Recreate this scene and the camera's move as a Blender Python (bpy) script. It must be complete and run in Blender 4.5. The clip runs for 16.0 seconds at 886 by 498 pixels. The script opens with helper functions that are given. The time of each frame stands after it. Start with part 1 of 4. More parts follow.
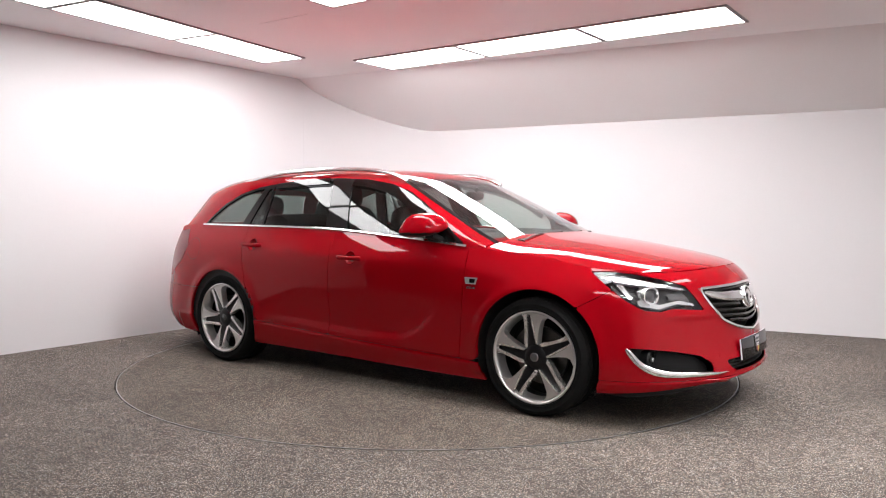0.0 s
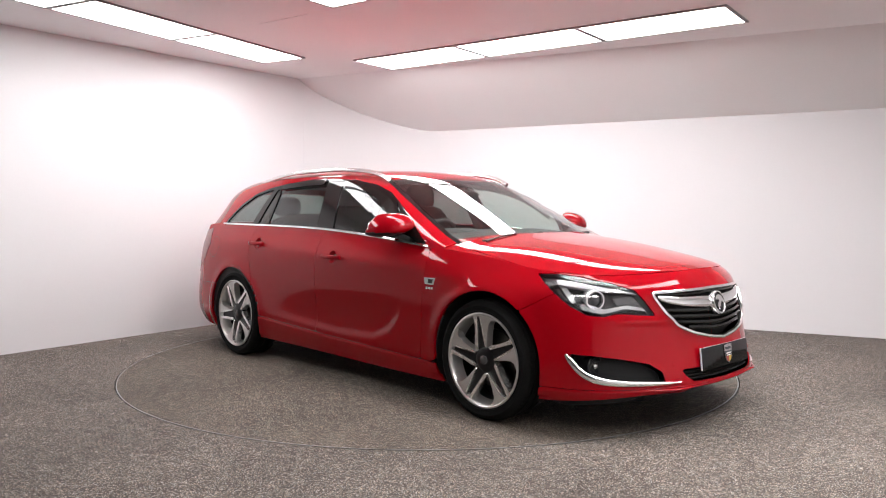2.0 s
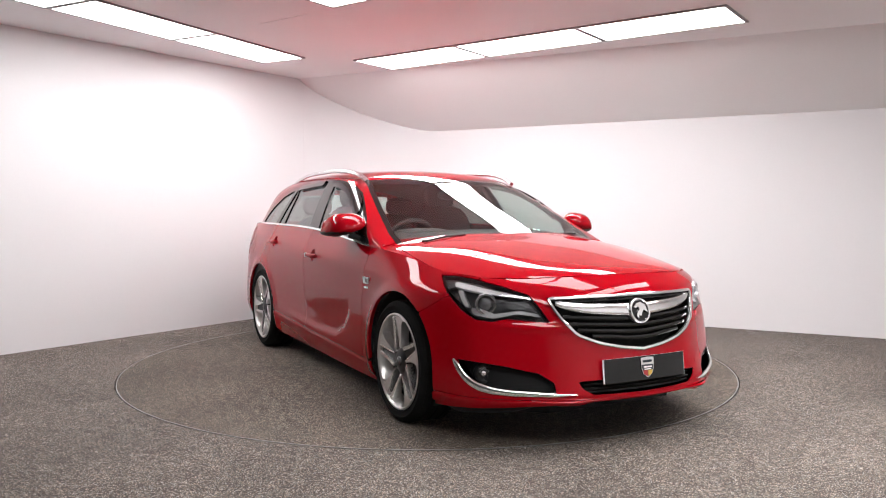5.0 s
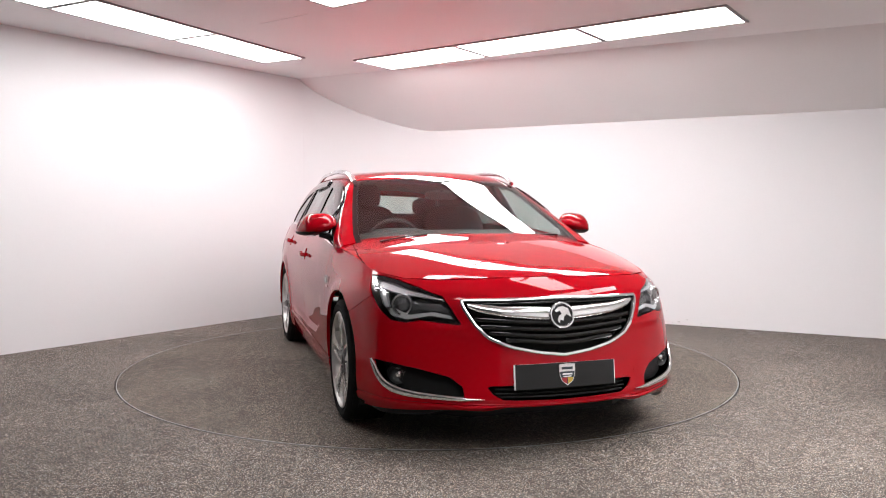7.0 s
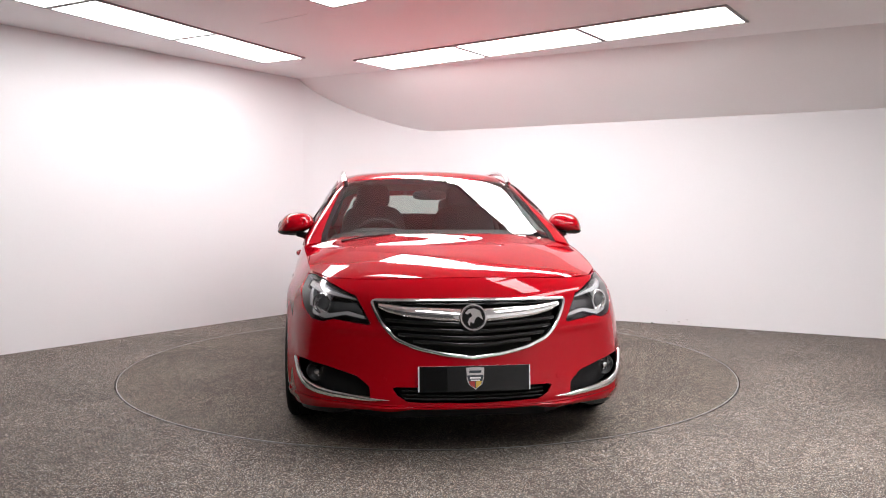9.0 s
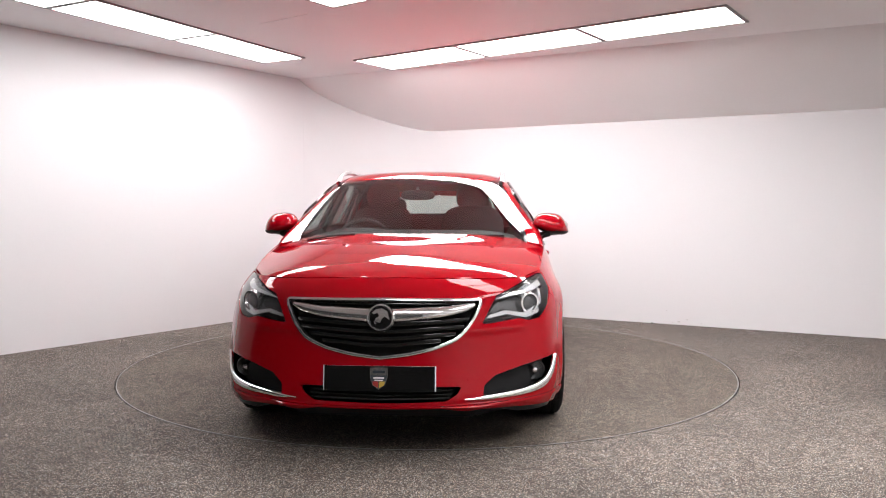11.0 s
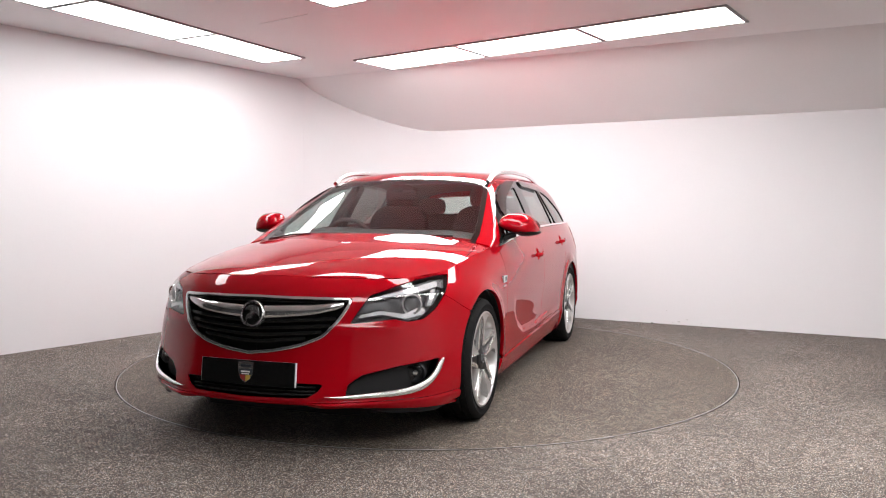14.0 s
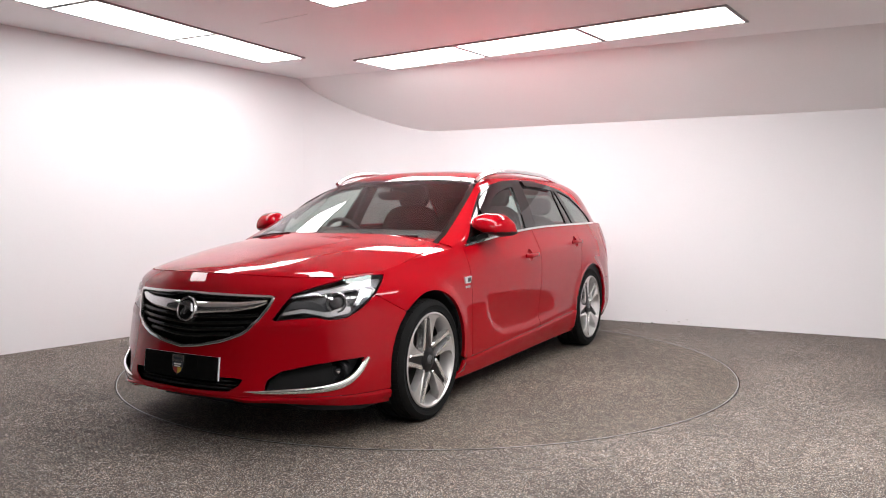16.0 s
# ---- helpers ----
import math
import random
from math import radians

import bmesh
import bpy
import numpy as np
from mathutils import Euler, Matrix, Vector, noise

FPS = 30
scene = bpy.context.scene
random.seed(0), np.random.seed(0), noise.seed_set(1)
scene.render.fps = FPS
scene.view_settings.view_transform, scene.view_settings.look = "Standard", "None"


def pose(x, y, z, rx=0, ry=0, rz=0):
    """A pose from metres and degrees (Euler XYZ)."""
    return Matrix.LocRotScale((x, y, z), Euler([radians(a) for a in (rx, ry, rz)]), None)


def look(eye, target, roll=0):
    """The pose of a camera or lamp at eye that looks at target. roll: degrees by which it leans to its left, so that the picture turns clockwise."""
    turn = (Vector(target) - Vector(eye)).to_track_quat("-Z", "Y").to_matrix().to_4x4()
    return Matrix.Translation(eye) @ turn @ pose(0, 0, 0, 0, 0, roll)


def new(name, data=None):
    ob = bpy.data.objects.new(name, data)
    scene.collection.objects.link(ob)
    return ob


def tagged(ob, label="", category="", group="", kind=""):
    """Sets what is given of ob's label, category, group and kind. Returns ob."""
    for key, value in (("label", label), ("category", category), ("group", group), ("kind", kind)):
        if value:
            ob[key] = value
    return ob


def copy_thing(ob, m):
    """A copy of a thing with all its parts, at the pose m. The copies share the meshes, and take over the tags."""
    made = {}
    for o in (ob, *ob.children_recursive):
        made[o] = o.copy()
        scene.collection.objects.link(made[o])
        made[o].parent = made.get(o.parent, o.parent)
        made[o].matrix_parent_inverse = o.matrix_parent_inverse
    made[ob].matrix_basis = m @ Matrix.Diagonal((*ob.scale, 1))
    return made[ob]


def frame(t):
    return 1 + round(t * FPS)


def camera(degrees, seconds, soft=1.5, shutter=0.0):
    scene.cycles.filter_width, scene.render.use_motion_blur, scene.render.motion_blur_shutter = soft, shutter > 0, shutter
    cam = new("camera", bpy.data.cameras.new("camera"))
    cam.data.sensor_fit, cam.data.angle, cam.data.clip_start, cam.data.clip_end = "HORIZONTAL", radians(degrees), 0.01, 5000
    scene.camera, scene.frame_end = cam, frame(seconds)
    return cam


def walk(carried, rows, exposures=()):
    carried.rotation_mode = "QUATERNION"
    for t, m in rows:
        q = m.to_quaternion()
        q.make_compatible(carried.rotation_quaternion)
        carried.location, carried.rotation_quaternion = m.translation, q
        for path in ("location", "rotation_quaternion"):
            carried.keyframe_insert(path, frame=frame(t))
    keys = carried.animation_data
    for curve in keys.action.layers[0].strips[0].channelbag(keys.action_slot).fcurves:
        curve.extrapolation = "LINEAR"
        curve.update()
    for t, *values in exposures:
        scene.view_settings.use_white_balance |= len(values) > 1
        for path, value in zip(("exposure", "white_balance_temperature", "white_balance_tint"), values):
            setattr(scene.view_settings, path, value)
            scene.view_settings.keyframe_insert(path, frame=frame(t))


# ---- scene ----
# camera on a tripod, six metres from the turntable's axis
cam = camera(59.41, 16.0, soft=1.05)
EYE, AIM = (0.0, -5.988, 1.175), (0.1751, 3.9975, 0.6651)
walk(cam, [(0.0, look(EYE, AIM, 0.05)), (16.0, look(EYE, AIM, 0.05))])

# ---- light: ceiling panels only; the world is a dim neutral fill outside the closed room ----
world = bpy.data.worlds.new("world")
scene.world = world
world.use_nodes = True
world.node_tree.nodes["Background"].inputs[0].default_value = (0.9, 0.95, 1.0, 1)
world.node_tree.nodes["Background"].inputs[1].default_value = 0.05
scene.view_settings.exposure = 0.0
PANEL_POWER = 17.6

# ---- materials ----


def material(name, colour, rough=0.5, metal=0.0, coat=0.0, bump=0.0, scale=40.0, vary=0.0, vary_scale=3.0, spec=0.5):
    """A node material with colour variation at two scales and fine relief."""
    m = bpy.data.materials.new(name)
    m.use_nodes = True
    nt = m.node_tree
    b = nt.nodes["Principled BSDF"]
    b.inputs["Base Color"].default_value = (*colour, 1)
    b.inputs["Roughness"].default_value = rough
    b.inputs["Metallic"].default_value = metal
    b.inputs["Coat Weight"].default_value = coat
    b.inputs["Coat Roughness"].default_value = 0.015
    b.inputs["Coat IOR"].default_value = 1.36
    b.inputs["Specular IOR Level"].default_value = spec
    if bump or vary:
        co = nt.nodes.new("ShaderNodeTexCoord")
        n1 = nt.nodes.new("ShaderNodeTexNoise")
        n1.inputs["Scale"].default_value, n1.inputs["Detail"].default_value = scale, 6
        nt.links.new(co.outputs["Object"], n1.inputs["Vector"])
        if bump:
            bp = nt.nodes.new("ShaderNodeBump")
            bp.inputs["Strength"].default_value, bp.inputs["Distance"].default_value = bump, 0.004
            nt.links.new(n1.outputs["Fac"], bp.inputs["Height"])
            nt.links.new(bp.outputs["Normal"], b.inputs["Normal"])
        if vary:
            n2 = nt.nodes.new("ShaderNodeTexNoise")
            n2.inputs["Scale"].default_value, n2.inputs["Detail"].default_value = vary_scale, 4
            nt.links.new(co.outputs["Object"], n2.inputs["Vector"])
            add = nt.nodes.new("ShaderNodeMath")
            add.operation = "ADD"
            nt.links.new(n1.outputs["Fac"], add.inputs[0])
            nt.links.new(n2.outputs["Fac"], add.inputs[1])
            mp = nt.nodes.new("ShaderNodeMapRange")
            mp.inputs["From Min"].default_value, mp.inputs["From Max"].default_value = 0.6, 1.4
            mp.inputs["To Min"].default_value, mp.inputs["To Max"].default_value = 1 - vary, 1 + vary
            nt.links.new(add.outputs[0], mp.inputs["Value"])
            hs = nt.nodes.new("ShaderNodeHueSaturation")
            hs.inputs["Color"].default_value = (*colour, 1)
            nt.links.new(mp.outputs["Result"], hs.inputs["Value"])
            nt.links.new(hs.outputs["Color"], b.inputs["Base Color"])
    return m


def glowing(name, colour, strength):
    m = bpy.data.materials.new(name)
    m.use_nodes = True
    b = m.node_tree.nodes["Principled BSDF"]
    b.inputs["Base Color"].default_value = (0.9, 0.9, 0.9, 1)
    b.inputs["Emission Color"].default_value = (*colour, 1)
    b.inputs["Emission Strength"].default_value = strength
    return m


def carpet_material(name, dark, light, fleck):
    """Bonded stone carpet: fine grains of mixed greys and browns."""
    m = bpy.data.materials.new(name)
    m.use_nodes = True
    nt = m.node_tree
    b = nt.nodes["Principled BSDF"]
    b.inputs["Roughness"].default_value = 0.75
    b.inputs["Specular IOR Level"].default_value = 0.3
    co = nt.nodes.new("ShaderNodeTexCoord")
    v = nt.nodes.new("ShaderNodeTexVoronoi")
    v.inputs["Scale"].default_value = 262
    nt.links.new(co.outputs["Object"], v.inputs["Vector"])
    sep = nt.nodes.new("ShaderNodeSeparateColor")
    nt.links.new(v.outputs["Color"], sep.inputs[0])
    ramp = nt.nodes.new("ShaderNodeValToRGB")
    e = ramp.color_ramp.elements
    e[0].position, e[0].color = 0.0, (*dark, 1)
    e[1].position, e[1].color = 0.72, (*light, 1)
    n = ramp.color_ramp.elements.new(0.97)
    n.color = (*fleck, 1)
    nt.links.new(sep.outputs[0], ramp.inputs["Fac"])
    big = nt.nodes.new("ShaderNodeTexNoise")
    big.inputs["Scale"].default_value, big.inputs["Detail"].default_value = 1.1, 6
    nt.links.new(co.outputs["Object"], big.inputs["Vector"])
    mid = nt.nodes.new("ShaderNodeTexNoise")
    mid.inputs["Scale"].default_value, mid.inputs["Detail"].default_value = 14, 5
    nt.links.new(co.outputs["Object"], mid.inputs["Vector"])
    add = nt.nodes.new("ShaderNodeMath")
    add.operation = "ADD"
    nt.links.new(big.outputs["Fac"], add.inputs[0])
    nt.links.new(mid.outputs["Fac"], add.inputs[1])
    mp = nt.nodes.new("ShaderNodeMapRange")
    mp.inputs["From Min"].default_value, mp.inputs["From Max"].default_value = 0.7, 1.3
    mp.inputs["To Min"].default_value, mp.inputs["To Max"].default_value = 0.68, 1.3
    nt.links.new(add.outputs[0], mp.inputs["Value"])
    hs = nt.nodes.new("ShaderNodeHueSaturation")
    # single grains lean towards brick red or slate grey
    hue = nt.nodes.new("ShaderNodeValToRGB")
    h = hue.color_ramp.elements
    h[0].position, h[0].color = 0.15, (1.1, 0.97, 0.87, 1)
    h[1].position, h[1].color = 0.85, (0.92, 1.02, 1.12, 1)
    nt.links.new(sep.outputs[2], hue.inputs["Fac"])
    tone = nt.nodes.new("ShaderNodeMix")
    tone.data_type, tone.blend_type = "RGBA", "MULTIPLY"
    tone.inputs[0].default_value = 1.0
    nt.links.new(ramp.outputs["Color"], tone.inputs[6])
    nt.links.new(hue.outputs["Color"], tone.inputs[7])
    nt.links.new(tone.outputs[2], hs.inputs["Color"])
    nt.links.new(mp.outputs["Result"], hs.inputs["Value"])
    nt.links.new(hs.outputs["Color"], b.inputs["Base Color"])
    bp = nt.nodes.new("ShaderNodeBump")
    bp.inputs["Strength"].default_value, bp.inputs["Distance"].default_value = 0.9, 0.003
    nt.links.new(sep.outputs[1], bp.inputs["Height"])
    nt.links.new(bp.outputs["Normal"], b.inputs["Normal"])
    return m


WALL = material("white_wall_paint", (0.73, 0.712, 0.726), 0.6, bump=0.05, scale=60, vary=0.012, vary_scale=0.7)
CEIL = material("white_ceiling_paint", (0.88, 0.86, 0.865), 0.65, bump=0.05, scale=60, vary=0.02, vary_scale=0.8)
CARPET = carpet_material("stone_carpet", (0.014, 0.011, 0.0088), (0.116, 0.094, 0.077), (0.54, 0.495, 0.45))
# the disc's carpet, a little darker and browner than the floor around it
DISC_CARPET = carpet_material("browner_stone_carpet", (0.012, 0.0092, 0.007), (0.102, 0.081, 0.063), (0.45, 0.40, 0.345))
DRAPE = material("charcoal_wall_paint", (0.035, 0.034, 0.034), 0.85, bump=0.1, scale=40, vary=0.1)
# tone of the unseen right wall, set pale to bounce light onto the ceiling
FILL_WALL = material("fill_wall_grey", (0.66, 0.65, 0.65), 0.8, bump=0.1, scale=40, vary=0.05)
LIGHT_SOFT = glowing("dimmer_panel_diffuser", (1.0, 0.985, 0.99), PANEL_POWER * 0.7)
LIGHT = glowing("panel_diffuser", (1.0, 0.985, 0.99), PANEL_POWER)
ALU = material("aluminium_trim", (0.36, 0.36, 0.36), 0.4, 0.8)
FRAME = material("grey_panel_frame", (0.3, 0.29, 0.29), 0.6)

# ---- helpers for meshes ----


def obj(name, verts, faces, mat, parent=None, smooth=False, normals=None, label=""):
    me = bpy.data.meshes.new(name)
    me.from_pydata([tuple(map(float, v)) for v in verts], [], [tuple(map(int, f)) for f in faces])
    me.materials.append(mat)
    if smooth:
        me.polygons.foreach_set("use_smooth", [True] * len(me.polygons))
    if normals is not None:
        me.normals_split_custom_set_from_vertices([tuple(map(float, n)) for n in normals])
    me.update()
    ob = new(name, me)
    if parent:
        ob.parent = parent
    if label:
        ob["label"] = label
    return ob


def part(name, bm, mat, parent=None, label="", smooth=True):
    me = bpy.data.meshes.new(name)
    bm.normal_update()
    bm.to_mesh(me)
    bm.free()
    me.materials.append(mat)
    if smooth:
        me.polygons.foreach_set("use_smooth", [True] * len(me.polygons))
        me.set_sharp_from_angle(angle=radians(38))
    ob = new(name, me)
    if parent:
        ob.parent = parent
    if label:
        ob["label"] = label
    return ob


def empty(name, m=None):
    ob = new(name)
    if m is not None:
        ob.matrix_basis = m
    return ob


def prism(points, lo, hi, axis=2):
    """A bmesh prism over a polygon in the plane across axis."""
    bm = bmesh.new()
    def at(p, h):
        c = list(p)
        c.insert(axis, h)
        return c
    a = [bm.verts.new(at(p, lo)) for p in points]
    b = [bm.verts.new(at(p, hi)) for p in points]
    bm.faces.new(a)
    bm.faces.new(b)
    for i in range(len(a)):
        j = (i + 1) % len(a)
        bm.faces.new((a[i], a[j], b[j], b[i]))
    bmesh.ops.recalc_face_normals(bm, faces=bm.faces)
    return bm


# ---- the room ----
V2 = lambda *a: np.array(a, float)
DL, DR = V2(0.603, 0.798), V2(0.8785, -0.4778)   # along the left wall, along the back wall
PL, PR = V2(-3.45, 0.27), V2(2.0, 2.14)
S, U = np.linalg.solve(np.array([DL, -DR]).T, PR - PL)
CORNER = PL + S * DL
CEIL_Z, SOFFIT_Z = 2.645, 2.09
P1, P3 = CORNER - 9.6 * DL, CORNER + 8.6 * DR
P2 = P1 + P3 - CORNER
BREAK = V2(-1.47, 2.88)     # where the flat ceiling starts to slope, on the left wall


def fillet(a, c, b, n=14):
    """A smooth bend from a to b inside the corner c."""
    k = 0.4     # how far the bend is drawn into the corner
    return [(a * (1 - t) ** 2 + c * 2 * k * t * (1 - t) + b * t * t) / ((1 - t) ** 2 + 2 * k * t * (1 - t) + t * t) for t in np.linspace(0, 1, n)]


TA = CORNER - np.linalg.norm(CORNER - V2(-1.43, 2.94)) * DL
TB = V2(0.09, 3.18)
BEND = fillet(TA, CORNER, TB)
OUT = [P1] + BEND + [P3, P2]


def wall(name, line, lo, hi, mat=WALL, thick=0.12, label=""):
    """An upright wall of some thickness along a polyline of the plan; the room lies to its right."""
    n = len(line)
    vs, fs = [], []
    off = []
    for i, p in enumerate(line):
        d = line[min(i + 1, n - 1)] - line[max(i - 1, 0)]
        d = d / np.linalg.norm(d)
        off.append(p + thick * V2(-d[1], d[0]))
    for p, q in zip(line, off):
        vs += [(*p, lo), (*p, hi), (*q, lo), (*q, hi)]
    for i in range(n - 1):
        a, b = 4 * i, 4 * i + 4
        fs += [(a, b, b + 1, a + 1), (a + 2, a + 3, b + 3, b + 2), (a + 1, b + 1, b + 3, a + 3), (a, a + 2, b + 2, b)]
    fs += [(0, 1, 3, 2), (4 * n - 4, 4 * n - 2, 4 * n - 1, 4 * n - 3)]
    ob = obj(name, vs, fs, mat)
    if n > 4:
        ob.data.polygons.foreach_set("use_smooth", [True] * len(ob.data.polygons))
        ob.data.set_sharp_from_angle(angle=radians(40))
    return tagged(ob, label, "wall", kind="structure")


P_END = CORNER - 6.9 * DL     # the white paint of the left wall ends here
wall("wall_left", [P1, P_END], 0, 2.9, mat=DRAPE, label="dark charcoal end of the side wall")
wall("wall_curved", [P_END] + BEND + [P3], 0, 2.9, label="smooth white studio wall with a rounded corner")
# out of view: added to close the room and fill light from the right
wall("wall_right", [P3, P2], 0, 2.9, mat=FILL_WALL, label="unseen pale grey side wall that bounces light into the room")
wall("wall_near", [P2, P1], 0, 2.9, mat=DRAPE, label="dark charcoal end wall behind the camera")

# flat ceiling, and the slope that comes down to the back wall
far = np.linalg.norm(P3 - CORNER) + 0.3
b0, b1 = BREAK - 0.15 * DR, BREAK + far * DR
ring = [P1 - 0.1 * DR, b0, b1, P2 + 0.2 * DR]
tagged(part("ceiling", prism([tuple(p) for p in ring], CEIL_Z, CEIL_Z + 0.1), CEIL, smooth=False), "white painted flat studio ceiling", "ceiling", kind="structure")
nrm = V2(0.4778, 0.8785)
depth = float((PR - BREAK) @ nrm)
prof = [(0.0, CEIL_Z), (depth, SOFFIT_Z), (depth + 0.4, SOFFIT_Z - 0.215)]
vs, fs = [], []
for s in (-0.9, far):
    for d, z in prof:
        vs.append((*(BREAK + s * DR + d * nrm), z))
    for d, z in prof[::-1]:
        vs.append((*(BREAK + s * DR + d * nrm), z + 0.1))
fs = [(i, (i + 1) % 6, 6 + (i + 1) % 6, 6 + i) for i in range(6)] + [tuple(range(5, -1, -1)), tuple(range(6, 12))]
tagged(obj("ceiling_slope", vs, fs, CEIL), "white ceiling slope above the back wall", "ceiling", kind="structure")

# ground, in one sheet with the turntable's gap cut out
R_T, GAP = 2.249, 0.008
N = 160
ring_i = [(R_T * math.cos(2 * math.pi * k / N), R_T * math.sin(2 * math.pi * k / N)) for k in range(N)]
ring_o = [((R_T + GAP) * math.cos(2 * math.pi * k / N), (R_T + GAP) * math.sin(2 * math.pi * k / N)) for k in range(N)]
vs = [(x, y, 0) for x, y in ring_o] + [(x * 6, y * 6, 0) for x, y in ring_o] + [(x, y, -0.06) for x, y in ring_o] + [(0, 0, -0.06)]
fs = []
for k in range(N):
    j = (k + 1) % N
    fs += [(k, N + k, N + j, j), (2 * N + k, k, j, 2 * N + j), (3 * N, 2 * N + k, 2 * N + j)]
tagged(obj("floor", vs, fs, CARPET), "speckled grey-brown stone carpet floor", "floor", kind="structure")

# ---- ceiling light panels, 1.2 by 0.6 m ----


def light_panel(m, length, width, lit):
    p = empty("ceiling_light", m)
    a, b = length / 2, width / 2
    bm = prism([(-a + .021, -b + .021), (a - .021, -b + .021), (a - .021, b - .021), (-a + .021, b - .021)], -0.012, -0.002)
    part("diffuser", bm, lit, p, "glowing white diffuser", smooth=False)
    vs, fs = [], []
    for x, y in ((-a, -b), (a, -b), (a, b), (-a, b)):
        for k, z in ((1, -0.014), (0, -0.014), (1, 0.0), (0, 0.0)):
            q = 0.022 * k
            vs.append((x + q * (1 if x < 0 else -1), y + q * (1 if y < 0 else -1), z))
    for i in range(4):
        u, v = 4 * i, 4 * ((i + 1) % 4)
        fs += [(u, v, v + 1, u + 1), (u + 1, v + 1, v + 3, u + 3), (u, u + 2, v + 2, v)]
    obj("frame", vs, fs, FRAME, p, label="slim grey frame")
    return tagged(p, "white rectangular LED ceiling light panel", "ceiling light", "ceiling light panels")


def row(start, angle, count, side, length=1.195, width=0.6, lit=LIGHT):
    a = radians(angle)
    d, n = V2(math.cos(a), math.sin(a)), V2(-math.sin(a), math.cos(a)) * side
    for k in range(count):
        c = V2(*start) + (k + 0.5) * length * d + width / 2 * n
        light_panel(pose(c[0], c[1], CEIL_Z, 0, 0, angle), length - 0.006, width, lit)


row((-1.2, 1.64), 241.5, 3, -1, 1.19, 0.52, LIGHT_SOFT)
row((-0.75, 1.75), -36.5, 3, 1)
row((-0.70, -0.26), -37.5, 3, -1)
# unseen row near the camera, added to light the near floor
row((-0.45, -4.0), -37.5, 2, -1)
row((3.1, -1.25), 241.5, 3, 1, 1.24, 0.6)

# upright strip added for the shading edge where the left wall starts to curve
q = 0.006 * DL
wall_in = V2(DL[1], -DL[0]) * 0.002
bm = prism([tuple(TA - q), tuple(TA - q + wall_in), tuple(TA + q + wall_in), tuple(TA + q)], 0.0, CEIL_Z)
tagged(part("trim", bm, WALL, smooth=False), "thin upright strip marking the shading edge on the white wall", "trim", kind="structure")
# fine seams of the ceiling boards
for a, b, d in (((-1.35, 0.29), (-0.91, -0.04), 0.004), ((1.55, 1.62), (2.66, 0.82), 0.004)):
    a, b = V2(*a), V2(*b)
    n = (b - a) / np.linalg.norm(b - a)
    q = V2(-n[1], n[0]) * d
    bm = prism([tuple(a - q), tuple(b - q), tuple(b + q), tuple(a + q)], CEIL_Z - 0.003, CEIL_Z + 0.002)
    tagged(part("trim", bm, CEIL, smooth=False), "thin raised joint in the white ceiling", "trim", kind="structure")


def pebble(x, y, r, seed):
    """A small stray stone on the floor."""
    rng = random.Random(seed)
    bm = bmesh.new()
    bmesh.ops.create_icosphere(bm, subdivisions=2, radius=r)
    for v in bm.verts:
        v.co *= 1 + 0.25 * (rng.random() - 0.5)
        v.co.z = v.co.z * 0.55
        v.co.z = max(v.co.z, -0.3 * r)
    bmesh.ops.translate(bm, vec=(x, y, 0.3 * r), verts=bm.verts)
    return tagged(part("pebble", bm, STONE), "small dark stray stone on the carpet", "pebble", "stray stones")


STONE = material("dark_stone", (0.05, 0.045, 0.04), 0.8, bump=0.3, scale=200)
for k, (x, y, r) in enumerate(((1.94, 2.14, 0.010), (2.30, 1.95, 0.014), (2.95, 1.36, 0.012), (1.62, 1.75, 0.007), (3.5, 1.27, 0.009))):
    pebble(x, y, r, k)
# dark scuffs at the foot of the back wall
SCUFF = material("scuff_grey", (0.5, 0.48, 0.47), 0.7, bump=0.1, scale=90, vary=0.3, vary_scale=30)
for k, (s, z, w) in enumerate(((2.92, 0.03, 0.02), (3.0, 0.055, 0.015), (3.14, 0.025, 0.01), (2.86, 0.02, 0.01), (2.8, 0.14, 0.007))):
    rng = random.Random(k + 40)
    pts = [(w * (0.5 + 0.6 * rng.random()) * math.cos(a), 0.35 * w * (0.4 + 0.8 * rng.random()) * math.sin(a)) for a in np.linspace(0, 2 * math.pi, 11, endpoint=False)]
    bm = prism(pts, 0.0, 0.002)
    c = PR + (s - 2.3) * DR
    ob = tagged(part("scuff", bm, SCUFF, smooth=False), "small grey scuff on the white wall", "scuff", "wall scuffs")
    ob.matrix_basis = Matrix.Translation((c[0], c[1], z)) @ Matrix((( DR[0], 0, -nrm[0], 0), (DR[1], 0, -nrm[1], 0), (0, 1, 0, 0), (0, 0, 0, 1)))

# ---- turntable ----
turn = empty("turntable")
bm = prism(ring_i, -0.05, 0.0)
part("disc", bm, DISC_CARPET, turn, smooth=False)
vs, fs = [], []
for k in range(N):
    x, y = ring_i[k]
    for r, z in ((0.9972, 0.0015), (1.0, 0.0015), (1.0, -0.03), (0.9972, -0.03)):
        vs.append((x * r, y * r, z))
for k in range(N):
    u, v = 4 * k, 4 * ((k + 1) % N)
    for i in range(4):
        j = (i + 1) % 4
        fs.append((u + i, u + j, v + j, v + i))
obj("rim", vs, fs, ALU, turn, label="thin metal edge strip")
tagged(turn, "round carpeted car turntable with thin metal edge", "turntable")

CAR_X, CAR_Y = 0.090, -0.047
# ---- the car's surfaces: smooth sheets over nets of control points (x forward, y to its left, z up) ----


